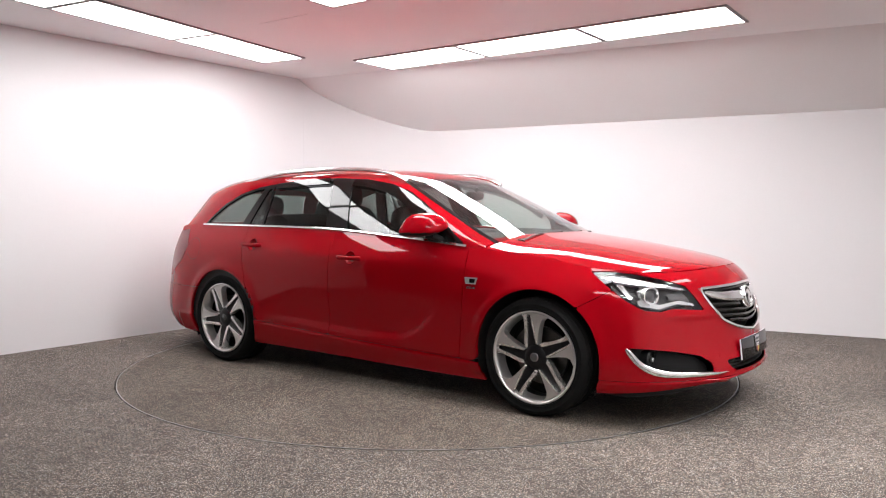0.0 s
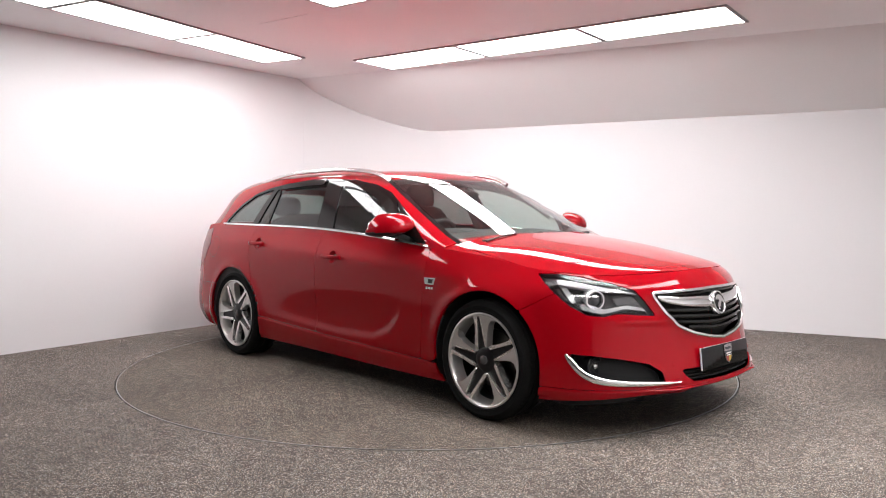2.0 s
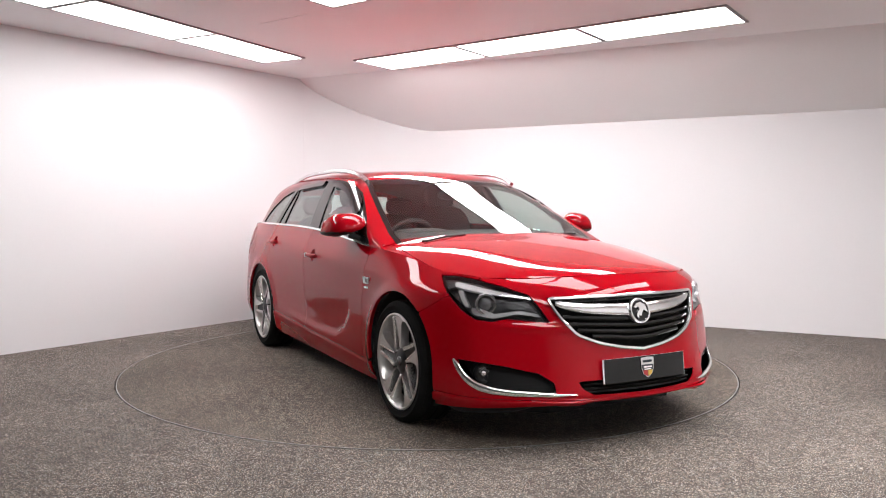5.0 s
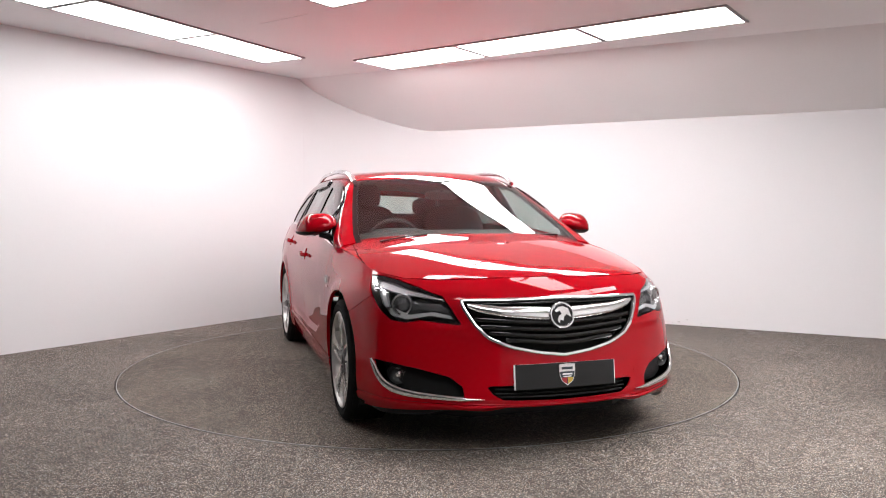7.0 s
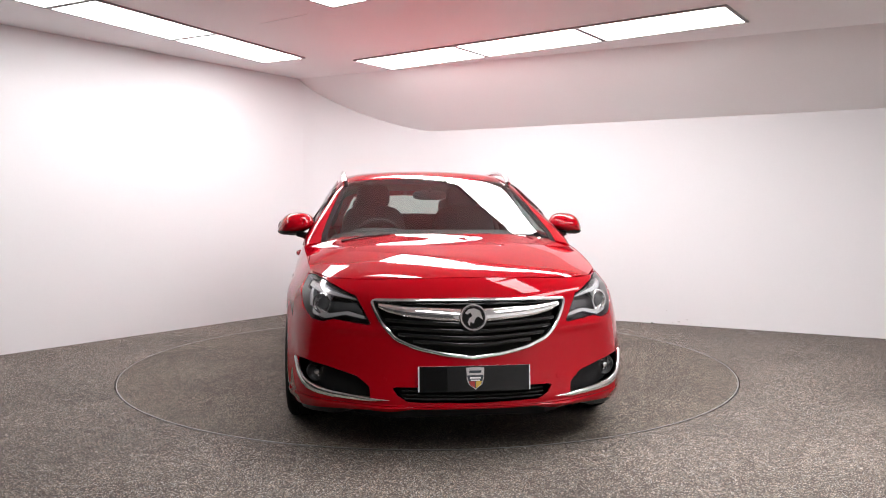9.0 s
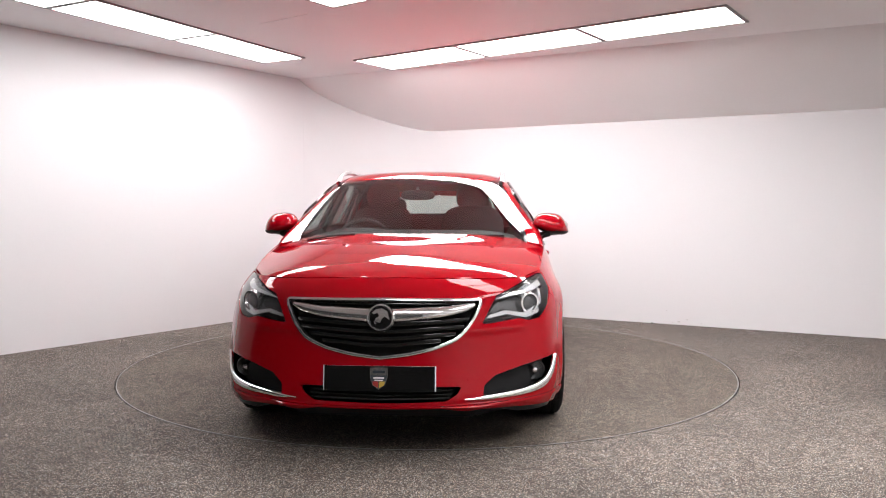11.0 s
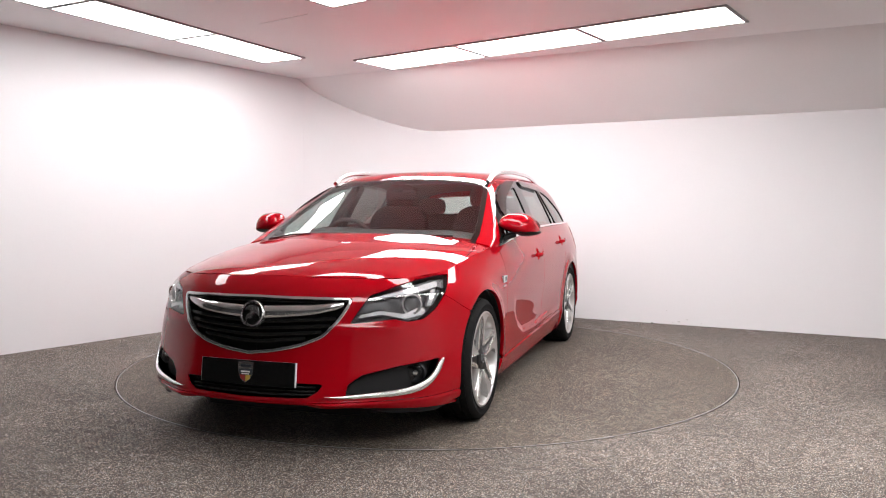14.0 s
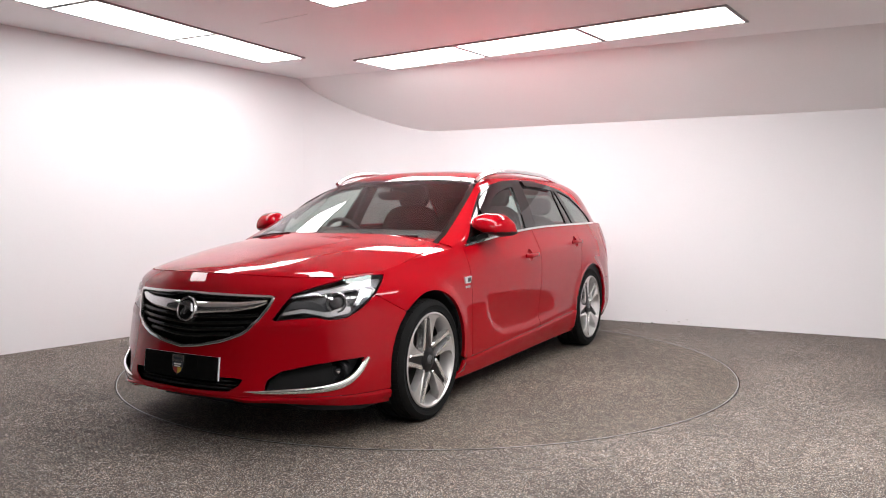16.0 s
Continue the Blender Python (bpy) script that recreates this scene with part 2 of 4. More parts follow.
def spline_rows(n, per):
    """Weights of a uniform cubic B-spline with straight ends: (n - 1) * per + 1 rows over n control points."""
    m = np.zeros(((n - 1) * per + 1, n))
    for r in range(m.shape[0]):
        k = min(r // per, n - 2)
        t = r / per - k
        w = ((1 - t) ** 3 / 6, (3 * t ** 3 - 6 * t * t + 4) / 6, (-3 * t ** 3 + 3 * t * t + 3 * t + 1) / 6, t ** 3 / 6)
        for j, a in zip(range(k - 1, k + 3), w):
            if j < 0:
                m[r, 0] += 2 * a
                m[r, 1] -= a
            elif j > n - 1:
                m[r, n - 1] += 2 * a
                m[r, n - 2] -= a
            else:
                m[r, j] += a
    return m


class Sheet:
    """A dense smooth sheet: P[i, j] points, N[i, j] outward normals; i along the first net direction."""

    def __init__(self, net, pi, pj, tight=0.75, mirror_i=(), mirror_j=False, shape=None, flip=False):
        net = np.array(net, float)
        a0 = a1 = 0
        if "lo" in mirror_i:
            net = np.concatenate([(net[1:2] * (1, -1, 1)), net])
            a0 = pi
        if "hi" in mirror_i:
            net = np.concatenate([net, net[-2:-1] * (1, -1, 1)])
            a1 = pi
        b1 = 0
        if mirror_j:
            net = np.concatenate([net, net[:, -2:-1] * (1, -1, 1)], 1)
            b1 = pj
        A, B = spline_rows(net.shape[0], 1), spline_rows(net.shape[1], 1)
        ctl = net.copy()
        for _ in range(2):
            ctl = ctl + tight * (net - np.einsum("ai,bj,ijc->abc", A, B, ctl))
        A, B = spline_rows(net.shape[0], pi), spline_rows(net.shape[1], pj)
        P = np.einsum("ai,bj,ijc->abc", A, B, ctl)
        self.flip = flip
        if shape is not None:
            P = shape(P)
        self.P = P
        self.norms()
        i1, j1 = P.shape[0] - a1, P.shape[1] - b1
        self.P, self.N = self.P[a0:i1, :j1], self.N[a0:i1, :j1]

    def norms(self):
        du, dv = np.gradient(self.P, axis=0), np.gradient(self.P, axis=1)
        n = np.cross(du, dv)
        if self.flip:
            n = -n
        self.N = n / np.maximum(np.linalg.norm(n, axis=2, keepdims=True), 1e-12)

    def run(self):
        """Length along i on a middle line, as one number for each i."""
        mid = self.P[:, self.P.shape[1] // 2]
        d = np.linalg.norm(np.diff(mid, axis=0), axis=1)
        return np.concatenate([[0], np.cumsum(d)])


def sstep(x):
    x = np.clip(x, 0, 1)
    return x * x * (3 - 2 * x)


def poly_distance(px, py, poly):
    """Signed distance to a polygon, negative inside."""
    poly = np.array(poly, float)
    best = np.full(px.shape, 1e9)
    inside = np.zeros(px.shape, bool)
    for (x0, y0), (x1, y1) in zip(poly, np.roll(poly, -1, 0)):
        dx, dy = x1 - x0, y1 - y0
        t = np.clip(((px - x0) * dx + (py - y0) * dy) / (dx * dx + dy * dy + 1e-12), 0, 1)
        best = np.minimum(best, np.hypot(px - x0 - t * dx, py - y0 - t * dy))
        if abs(dy) > 1e-12:
            hit = ((y0 > py) != (y1 > py)) & (px < dx * (py - y0) / dy + x0)
            inside ^= hit
    return np.where(inside, -best, best)


def side_columns(z, *ys):
    """Control points of the flank at fixed stations along the car."""
    return [(x, y, zz) for x, y, zz in zip((-2.0, -1.75, -1.37, -0.9, -0.3, 0.3, 0.9, 1.37, 1.68), ys, z)]


FLANK_TOP = (1.045, 1.055, 1.053, 1.05, 1.04, 1.005, 0.952, 0.902, 0.848)
BODY_ROWS = [
    [(-2.47, 0, .25), (-2.42, .45, .25), (-2.14, .755, .23)] + side_columns((.21, .19, .18, .18, .175, .165, .16, .165, .175), .83, .855, .865, .87, .87, .87, .87, .865, .86) + [(1.96, .80, .20), (2.155, .605, .225), (2.275, .41, .245), (2.33, .20, .25), (2.34, 0, .25)],
    [(-2.54, 0, .31), (-2.50, .46, .31), (-2.22, .775, .30)] + side_columns((.30, .30, .30, .30, .295, .285, .28, .28, .28), .87, .895, .905, .90, .90, .90, .90, .905, .895) + [(1.985, .82, .28), (2.175, .61, .28), (2.295, .41, .285), (2.345, .20, .29), (2.355, 0, .29)],
    [(-2.565, 0, .43), (-2.53, .46, .43), (-2.265, .765, .43)] + side_columns((.43, .42, .42, .42, .42, .42, .42, .42, .42), .88, .91, .922, .91, .905, .905, .91, .922, .90) + [(1.965, .815, .42), (2.14, .605, .42), (2.262, .40, .42), (2.315, .20, .42), (2.325, 0, .42)],
    [(-2.56, 0, .58), (-2.52, .45, .58), (-2.26, .75, .58)] + side_columns((.58,) * 9, .875, .91, .925, .918, .915, .915, .915, .922, .893) + [(1.96, .795, .56), (2.125, .60, .56), (2.24, .40, .56), (2.295, .20, .56), (2.305, 0, .56)],
    [(-2.53, 0, .72), (-2.49, .45, .72), (-2.24, .74, .72)] + side_columns((.72, .72, .72, .72, .72, .72, .72, .715, .705), .862, .90, .92, .918, .918, .918, .914, .914, .876) + [(1.95, .765, .69), (2.105, .58, .69), (2.208, .40, .69), (2.265, .20, .69), (2.275, 0, .69)],
    [(-2.47, 0, .85), (-2.43, .45, .85), (-2.19, .735, .86)] + side_columns((.87, .87, .87, .87, .865, .86, .85, .82, .785), .845, .88, .90, .907, .91, .91, .897, .862, .83) + [(1.945, .73, .775), (2.085, .565, .775), (2.165, .39, .78), (2.215, .20, .785), (2.23, 0, .785)],
    [(-2.27, 0, 1.0), (-2.24, .45, 1.0), (-2.05, .745, 1.01)] + side_columns(FLANK_TOP, .775, .80, .822, .83, .835, .845, .855, .81, .775) + [(1.91, .675, .83), (2.03, .54, .83), (2.105, .38, .835), (2.155, .20, .842), (2.17, 0, .845)],
]
BLADE = [(0.72, 0.66), (0.66, 0.50), (0.56, 0.40), (0.40, 0.335), (0.0, 0.325), (-1.1, 0.39), (-1.1, 0.66)]
HUB_Z, AXLE = 0.338, 1.3685


def crease_z(x):
    """Height of the skirt's crease along the car."""
    return np.interp(x, (-2.3, -1.0, -0.8, -0.14, 0.97, 1.75, 2.3), (.36, .355, .34, .307, .268, .255, .262))


def body_shape(P):
    x, y, z = P[..., 0], P[..., 1], P[..., 2]
    out = np.where(np.abs(x) < 1.95, 1.0, 0.0)
    push = np.zeros_like(x)
    d = poly_distance(x, z, BLADE)
    push -= 0.014 * sstep(-d / 0.05) * sstep((0.66 - z) / 0.22) * sstep((x + 1.0) / 0.9)
    push += 0.007 * sstep((crease_z(x) - z) / 0.012)
    for s in (-1, 1):
        r = np.hypot(x - s * AXLE, z - HUB_Z)
        push += 0.012 * np.exp(-((r - 0.39) / 0.045) ** 2) * (z > 0.2)
    # soft shoulder line through the door handles
    zs = np.interp(x, (-2, -1.0, 0.9, 1.7), (0.925, 0.905, 0.81, 0.76))
    push += 0.003 * np.exp(-((z - zs) / 0.045) ** 2) * (np.abs(x) < 1.8)
    P = P.copy()
    P[..., 1] += push * np.sign(y) * out
    lip = 0.010 + 0.022 * np.exp(-((np.abs(y) - 0.44) / 0.10) ** 2)
    # ledge under the headlamps
    ledge = np.exp(-((z - 0.602) / 0.02) ** 2) * sstep((np.abs(y) - 0.37) / 0.04) * sstep((0.74 - np.abs(y)) / 0.1)
    P[..., 0] += np.where(x >= 1.9, 0.008 * ledge, 0)
    front = (x >= 1.95) & (z < crease_z(x) + 0.02)
    P[..., 0] += np.where(front, lip * sstep((crease_z(x) + .006 - z) / 0.014), 0)
    return P


BODY = Sheet(np.transpose(np.array(BODY_ROWS), (1, 0, 2)), 22, 11, mirror_i=("lo", "hi"), shape=body_shape, flip=True)

# greenhouse and roof, from the belt line over the rail to the middle; columns from the tail to the cowl
def arch(x, *yz):
    return [(x, y, z) for y, z in yz]


DOME_COLS = [
    [(-2.06, .745, 1.01), (-1.99, .70, 1.11), (-1.90, .655, 1.23), (-1.83, .60, 1.325), (-1.88, .40, 1.372), (-1.91, .20, 1.387), (-1.92, 0, 1.39)],
    [(-1.72, .80, 1.05), (-1.70, .762, 1.15), (-1.68, .70, 1.27), (-1.64, .60, 1.378), (-1.66, .40, 1.415), (-1.67, .20, 1.427), (-1.67, 0, 1.43)],
    arch(-1.30, (.822, 1.05), (.765, 1.17), (.69, 1.305), (.602, 1.415), (.40, 1.448), (.20, 1.459), (0, 1.462)),
    arch(-0.80, (.83, 1.046), (.768, 1.175), (.685, 1.325), (.602, 1.432), (.40, 1.463), (.20, 1.474), (0, 1.477)),
    arch(-0.30, (.835, 1.036), (.772, 1.17), (.69, 1.32), (.602, 1.425), (.40, 1.459), (.20, 1.471), (0, 1.475)),
    arch(0.10, (.845, 1.016), (.79, 1.14), (.705, 1.285), (.605, 1.385), (.40, 1.422), (.20, 1.436), (0, 1.44)),
    arch(0.38, (.852, .995), (.81, 1.09), (.745, 1.20), (.645, 1.275), (.40, 1.318), (.20, 1.335), (0, 1.340)),
    arch(0.65, (.86, .97), (.838, 1.035), (.79, 1.10), (.70, 1.143), (.42, 1.199), (.20, 1.219), (0, 1.225)),
    arch(0.88, (.858, .95), (.845, .99), (.81, 1.01), (.745, 1.028), (.45, 1.093), (.22, 1.113), (0, 1.120)),
    arch(1.10, (.84, .895), (.83, .91), (.81, .92), (.76, .925), (.48, .985), (.23, 1.005), (0, 1.011)),
    arch(1.30, (.82, .84), (.81, .85), (.80, .85), (.76, .85), (.48, .89), (.23, .905), (0, .91)),
]
DOME = Sheet(DOME_COLS, 20, 12, mirror_j=True, flip=True)

# bonnet: rows from the cowl to the leading edge, each from the edge to the middle
def bonnet_row(edge, mid, crown, top):
    out = []
    for f in (1, .92, .8, .6, .4, .2, 0):
        x = edge[0] + (mid[0] - edge[0]) * (1 - f * f)
        z = edge[2] + (mid[1] - edge[2]) * (1 - f ** crown) + top * max(0.0, 1 - abs(f - .72) / .24)
        out.append((x, edge[1] * f, z))
    return out


BONNET = Sheet([
    bonnet_row((0.80, .86, .962), (1.02, 1.045), 2.6, 0.0),
    bonnet_row((1.10, .832, .932), (1.20, 1.012), 2.8, 0.0),
    bonnet_row((1.37, .81, .902), (1.42, .985), 2.8, 0.004),
    bonnet_row((1.68, .775, .848), (1.72, .942), 2.6, 0.008),
    bonnet_row((1.91, .675, .83), (1.95, .90), 2.6, 0.008),
    bonnet_row((2.03, .54, .83), (2.085, .872), 2.4, 0.006),
    bonnet_row((2.105, .38, .835), (2.17, .845), 2.0, 0.002)], 18, 12, mirror_j=True, flip=True)

# tailgate above the waist
TAIL = Sheet([
    [(-2.06, .745, 1.01), (-2.19, .60, 1.0), (-2.24, .40, 1.0), (-2.265, .20, 1.0), (-2.27, 0, 1.0)],
    [(-1.99, .69, 1.11), (-2.10, .57, 1.12), (-2.15, .38, 1.13), (-2.17, .20, 1.13), (-2.175, 0, 1.13)],
    [(-1.90, .645, 1.23), (-1.99, .53, 1.26), (-2.02, .36, 1.27), (-2.04, .20, 1.27), (-2.045, 0, 1.27)],
    [(-1.83, .60, 1.325), (-1.88, .45, 1.36), (-1.90, .34, 1.375), (-1.91, .20, 1.385), (-1.92, 0, 1.39)]], 12, 12, mirror_j=True, flip=True)

# ---- car materials ----
RED = material("red_car_paint", (0.30, 0.0012, 0.006), 0.5, coat=1.0, vary=0.03, scale=220, vary_scale=1.5, spec=0.0)
BLACK = material("gloss_black_trim", (0.006, 0.006, 0.006), 0.04, spec=0.4)
PLASTIC = material("black_plastic", (0.008, 0.008, 0.0085), 0.45, spec=0.22, bump=0.15, scale=500)
VOID = material("matt_black_liner", (0.006, 0.006, 0.006), 0.9, bump=0.2, scale=80)
RUBBER = material("tyre_rubber", (0.008, 0.008, 0.008), 0.85, spec=0.12, bump=0.2, scale=120, vary=0.2, vary_scale=8)
CHROME = material("bright_chrome", (0.9, 0.9, 0.91), 0.07, 0.95)
SATIN = material("satin_silver", (0.8, 0.8, 0.81), 0.24, 1.0, bump=0.02, scale=300)
POLISHED = material("polished_alloy", (0.86, 0.85, 0.84), 0.2, 0.85, bump=0.02, scale=400)
ALLOY = material("machined_alloy", (0.60, 0.585, 0.575), 0.3, 0.75, bump=0.03, scale=400, vary=0.06, vary_scale=12)
DARK_ALLOY = material("graphite_alloy", (0.007, 0.007, 0.008), 0.35, 0.0, spec=0.3, bump=0.02, scale=300)
DISC = material("brake_disc_steel", (0.1, 0.095, 0.09), 0.35, 1.0, bump=0.05, scale=60, vary=0.1)
GUIDE = material("silver_light_guide", (0.68, 0.69, 0.7), 0.2, 0.5, bump=0.01, scale=200)
BEZEL = material("grey_lamp_bezel", (0.12, 0.12, 0.125), 0.25, 0.4, bump=0.01, scale=200)
HOUSING = material("grey_lamp_housing", (0.045, 0.045, 0.048), 0.3, 0.25, bump=0.02, scale=200)
CLOTH = material("dark_seat_cloth", (0.013, 0.012, 0.0125), 0.9, bump=0.4, scale=260, vary=0.15, vary_scale=10)
LINING = material("grey_headlining", (0.022, 0.021, 0.021), 0.95, bump=0.2, scale=300, vary=0.05)
DASH = material("dark_dashboard_vinyl", (0.016, 0.016, 0.017), 0.6, bump=0.3, scale=350)
LENS = material("grey_projector_glass", (0.1, 0.1, 0.105), 0.08, 0.3)
TAIL_RED = material("red_tail_lamp_plastic", (0.16, 0.006, 0.010), 0.3, coat=0.6, vary=0.1, vary_scale=60)
WHITE_BAR = material("white_print", (0.75, 0.76, 0.78), 0.4)
RED_BAR = material("red_print", (0.3, 0.02, 0.02), 0.4)
GOLD_BAR = material("yellow_print", (0.5, 0.33, 0.05), 0.4)
NAVY = material("dark_print", (0.02, 0.03, 0.04), 0.35)


def pane_material(name, tint, gloss=1.0):
    """A thin pane: tinted see-through with a mirror sheen that grows at grazing angles."""
    m = bpy.data.materials.new(name)
    m.use_nodes = True
    nt = m.node_tree
    nt.nodes.remove(nt.nodes["Principled BSDF"])
    tr, gl, mix, fr, pw, ml = (nt.nodes.new(k) for k in ("ShaderNodeBsdfTransparent", "ShaderNodeBsdfGlossy", "ShaderNodeMixShader", "ShaderNodeLayerWeight", "ShaderNodeMath", "ShaderNodeMath"))
    tr.inputs[0].default_value = (*tint, 1)
    gl.inputs["Color"].default_value = (gloss, gloss, gloss, 1)
    gl.inputs["Roughness"].default_value = 0.0
    fr.inputs["Blend"].default_value = 0.5
    pw.operation, pw.inputs[1].default_value = "POWER", 4.5
    ml.operation, ml.inputs[1].default_value, ml.inputs[2].default_value = "MULTIPLY_ADD", 0.9, 0.055
    nt.links.new(fr.outputs["Facing"], pw.inputs[0])
    nt.links.new(pw.outputs[0], ml.inputs[0])
    nt.links.new(ml.outputs[0], mix.inputs[0])
    nt.links.new(tr.outputs[0], mix.inputs[1])
    nt.links.new(gl.outputs[0], mix.inputs[2])
    nt.links.new(mix.outputs[0], nt.nodes["Material Output"].inputs[0])
    return m


GLASS = pane_material("windscreen_glass", (0.72, 0.8, 0.77))
TINT = pane_material("tinted_side_glass", (0.6, 0.72, 0.68))
PRIVACY = pane_material("privacy_glass", (0.24, 0.27, 0.26))
CLEAR = pane_material("clear_lens", (0.93, 0.94, 0.95), 0.9)
SMOKE = pane_material("smoked_deflector", (0.12, 0.12, 0.13))

# ---- cutting panels out of the sheets ----


def cut(sheet, d, offset=0.0):
    """The part of a sheet where d is below zero: points, normals, triangles, and its open edges."""
    ni, nj = d.shape
    P = (sheet.P + offset * sheet.N).reshape(-1, 3)
    Nn, dd = sheet.N.reshape(-1, 3), d.reshape(-1)
    idx = np.arange(ni * nj).reshape(ni, nj)
    a, b, c, e = idx[:-1, :-1].ravel(), idx[1:, :-1].ravel(), idx[1:, 1:].ravel(), idx[:-1, 1:].ravel()
    tris = np.concatenate([np.stack([a, b, c], 1), np.stack([a, c, e], 1)])
    tris = tris[(dd[tris] < 0).any(1)]
    verts, norms, where, cross = [], [], {}, {}

    def keep(v):
        if v not in where:
            where[v] = len(verts)
            verts.append(P[v])
            norms.append(Nn[v])
        return where[v]

    def between(u, v):
        k = (u, v) if u < v else (v, u)
        if k not in cross:
            t = dd[k[0]] / (dd[k[0]] - dd[k[1]])
            cross[k] = len(verts)
            verts.append(P[k[0]] * (1 - t) + P[k[1]] * t)
            n = Nn[k[0]] * (1 - t) + Nn[k[1]] * t
            norms.append(n / np.linalg.norm(n))
        return cross[k]

    faces = []
    for tri in tris.tolist():
        ring = []
        for k in range(3):
            u, v = tri[k], tri[(k + 1) % 3]
            if dd[u] < 0:
                ring.append(keep(u))
            if (dd[u] < 0) != (dd[v] < 0):
                ring.append(between(u, v))
        if len(ring) >= 3:
            faces.append(ring)
    if not faces:
        return np.zeros((0, 3)), np.zeros((0, 3)), [], []
    seen = {}
    for f in faces:
        for u, v in zip(f, f[1:] + f[:1]):
            seen[(u, v)] = seen.get((u, v), 0) + 1
    rim = [(u, v) for (u, v) in seen if (v, u) not in seen]
    return np.array(verts), np.array(norms), faces, rim


def panel(name, pieces, mat, parent, gap=0.002, offset=0.0, depth=0.012, sides=(1,), label="", seam=False):
    """One thin-walled panel of (sheet, field) pieces, with edges turned in by depth; sides: 1 left, -1 right, both for one across the car.
    seam: no turned-in edge along the middle of the car."""
    V, Nn, F = [], [], []
    for sheet, d in pieces:
        v, n, f, rim = cut(sheet, d + gap, offset)
        if not f:
            continue
        t0 = np.cross(v[f[0][1]] - v[f[0][0]], v[f[0][2]] - v[f[0][0]])
        turn_over = np.dot(t0, n[f[0][0]]) < 0
        for s in sides:
            m = np.array((1, s, 1.0))
            base = len(V)
            V += list(v * m)
            Nn += list(n * m)
            swap = turn_over != (s < 0)
            F += [[base + k for k in (q[::-1] if swap else q)] for q in f]
            if depth:
                low = {}
                for u, w in rim:
                    if abs(v[u][1]) < 2e-3 and abs(v[w][1]) < 2e-3:
                        continue
                    for k in (u, w):
                        if k not in low:
                            e = v[w] - v[u]
                            side = np.cross(e, n[k])
                            side = side / max(np.linalg.norm(side), 1e-9)
                            low[k] = len(V)
                            V.append((v[k] + n[k] * -0.0) * m)
                            Nn.append(side * m * (1 if not turn_over else -1))
                            V.append((v[k] - n[k] * depth) * m)
                            Nn.append(side * m * (1 if not turn_over else -1))
                    q = [low[u], low[u] + 1, low[w] + 1, low[w]]
                    F.append(q[::-1] if swap else q)
    return obj(name, V, F, mat, parent, smooth=True, normals=Nn, label=label)


def sweep(name, pts, nrm, half_w, half_h, mat, parent, closed=False, label="", round_n=8, taper=False, power=0.6):
    """A bar with a rounded section along points; half_w across the surface, half_h along its normal."""
    pts, nrm = np.array(pts, float), np.array(nrm, float)
    n = len(pts)
    V, F = [], []
    for i in range(n):
        a = pts[(i + 1) % n] if closed else pts[min(i + 1, n - 1)]
        b = pts[i - 1] if closed else pts[max(i - 1, 0)]
        t = (a - b) / max(np.linalg.norm(a - b), 1e-9)
        u = np.cross(nrm[i], t)
        u /= max(np.linalg.norm(u), 1e-9)
        w = np.cross(t, u)
        k = 1.0
        if taper and not closed:
            k = max(0.15, min(1.0, 4 * min(i, n - 1 - i) / n))
        hw = half_w[i] if hasattr(half_w, "__len__") else half_w
        for j in range(round_n):
            q = 2 * math.pi * j / round_n
            cs, sn = math.cos(q), math.sin(q)
            V.append(pts[i] + u * hw * k * math.copysign(abs(cs) ** power, cs) + w * half_h * k * math.copysign(abs(sn) ** power, sn))
    for i in range(n if closed else n - 1):
        j = (i + 1) % n
        for k in range(round_n):
            l = (k + 1) % round_n
            F.append((i * round_n + k, i * round_n + l, j * round_n + l, j * round_n + k))
    if not closed:
        F += [tuple(range(round_n))[::-1], tuple(range((n - 1) * round_n, n * round_n))]
    ob = obj(name, V, F, mat, parent, smooth=True, label=label)
    ob.data.set_sharp_from_angle(angle=radians(50))
    return ob


RUN = BODY.run()


def on_body(s, z):
    """Point and normal of the body at run s and height z."""
    f = float(np.interp(s, RUN, np.arange(len(RUN))))
    i = min(int(f), len(RUN) - 2)
    t = f - i
    col = BODY.P[i] * (1 - t) + BODY.P[i + 1] * t
    nc = BODY.N[i] * (1 - t) + BODY.N[i + 1] * t
    j = np.arange(len(col))
    g = np.interp(z, col[:, 2], j)
    p = np.array([np.interp(g, j, col[:, k]) for k in range(3)])
    n = np.array([np.interp(g, j, nc[:, k]) for k in range(3)])
    return p, n / np.linalg.norm(n)


def body_line(points, step=0.02, closed=False, inset=0.0):
    """A path on the body through (run, height) corners, slightly rounded."""
    pts = [np.array(p, float) for p in points]
    if closed:
        pts.append(pts[0])
    out = []
    for a, b in zip(pts, pts[1:]):
        k = max(1, int(np.linalg.norm(b - a) / step))
        out += [a + (b - a) * i / k for i in range(k)]
    if not closed:
        out.append(pts[-1])
    out = np.array(out)
    for _ in range(2):
        if closed:
            out = 0.5 * out + 0.25 * (np.roll(out, 1, 0) + np.roll(out, -1, 0))
        else:
            out[1:-1] = 0.5 * out[1:-1] + 0.25 * (out[:-2] + out[2:])
    P, Nn = zip(*(on_body(*q) for q in out))
    P, Nn = np.array(P), np.array(Nn)
    return P - inset * Nn, Nn


def mirrored(P, s):
    return np.array(P) * (1, s, 1)


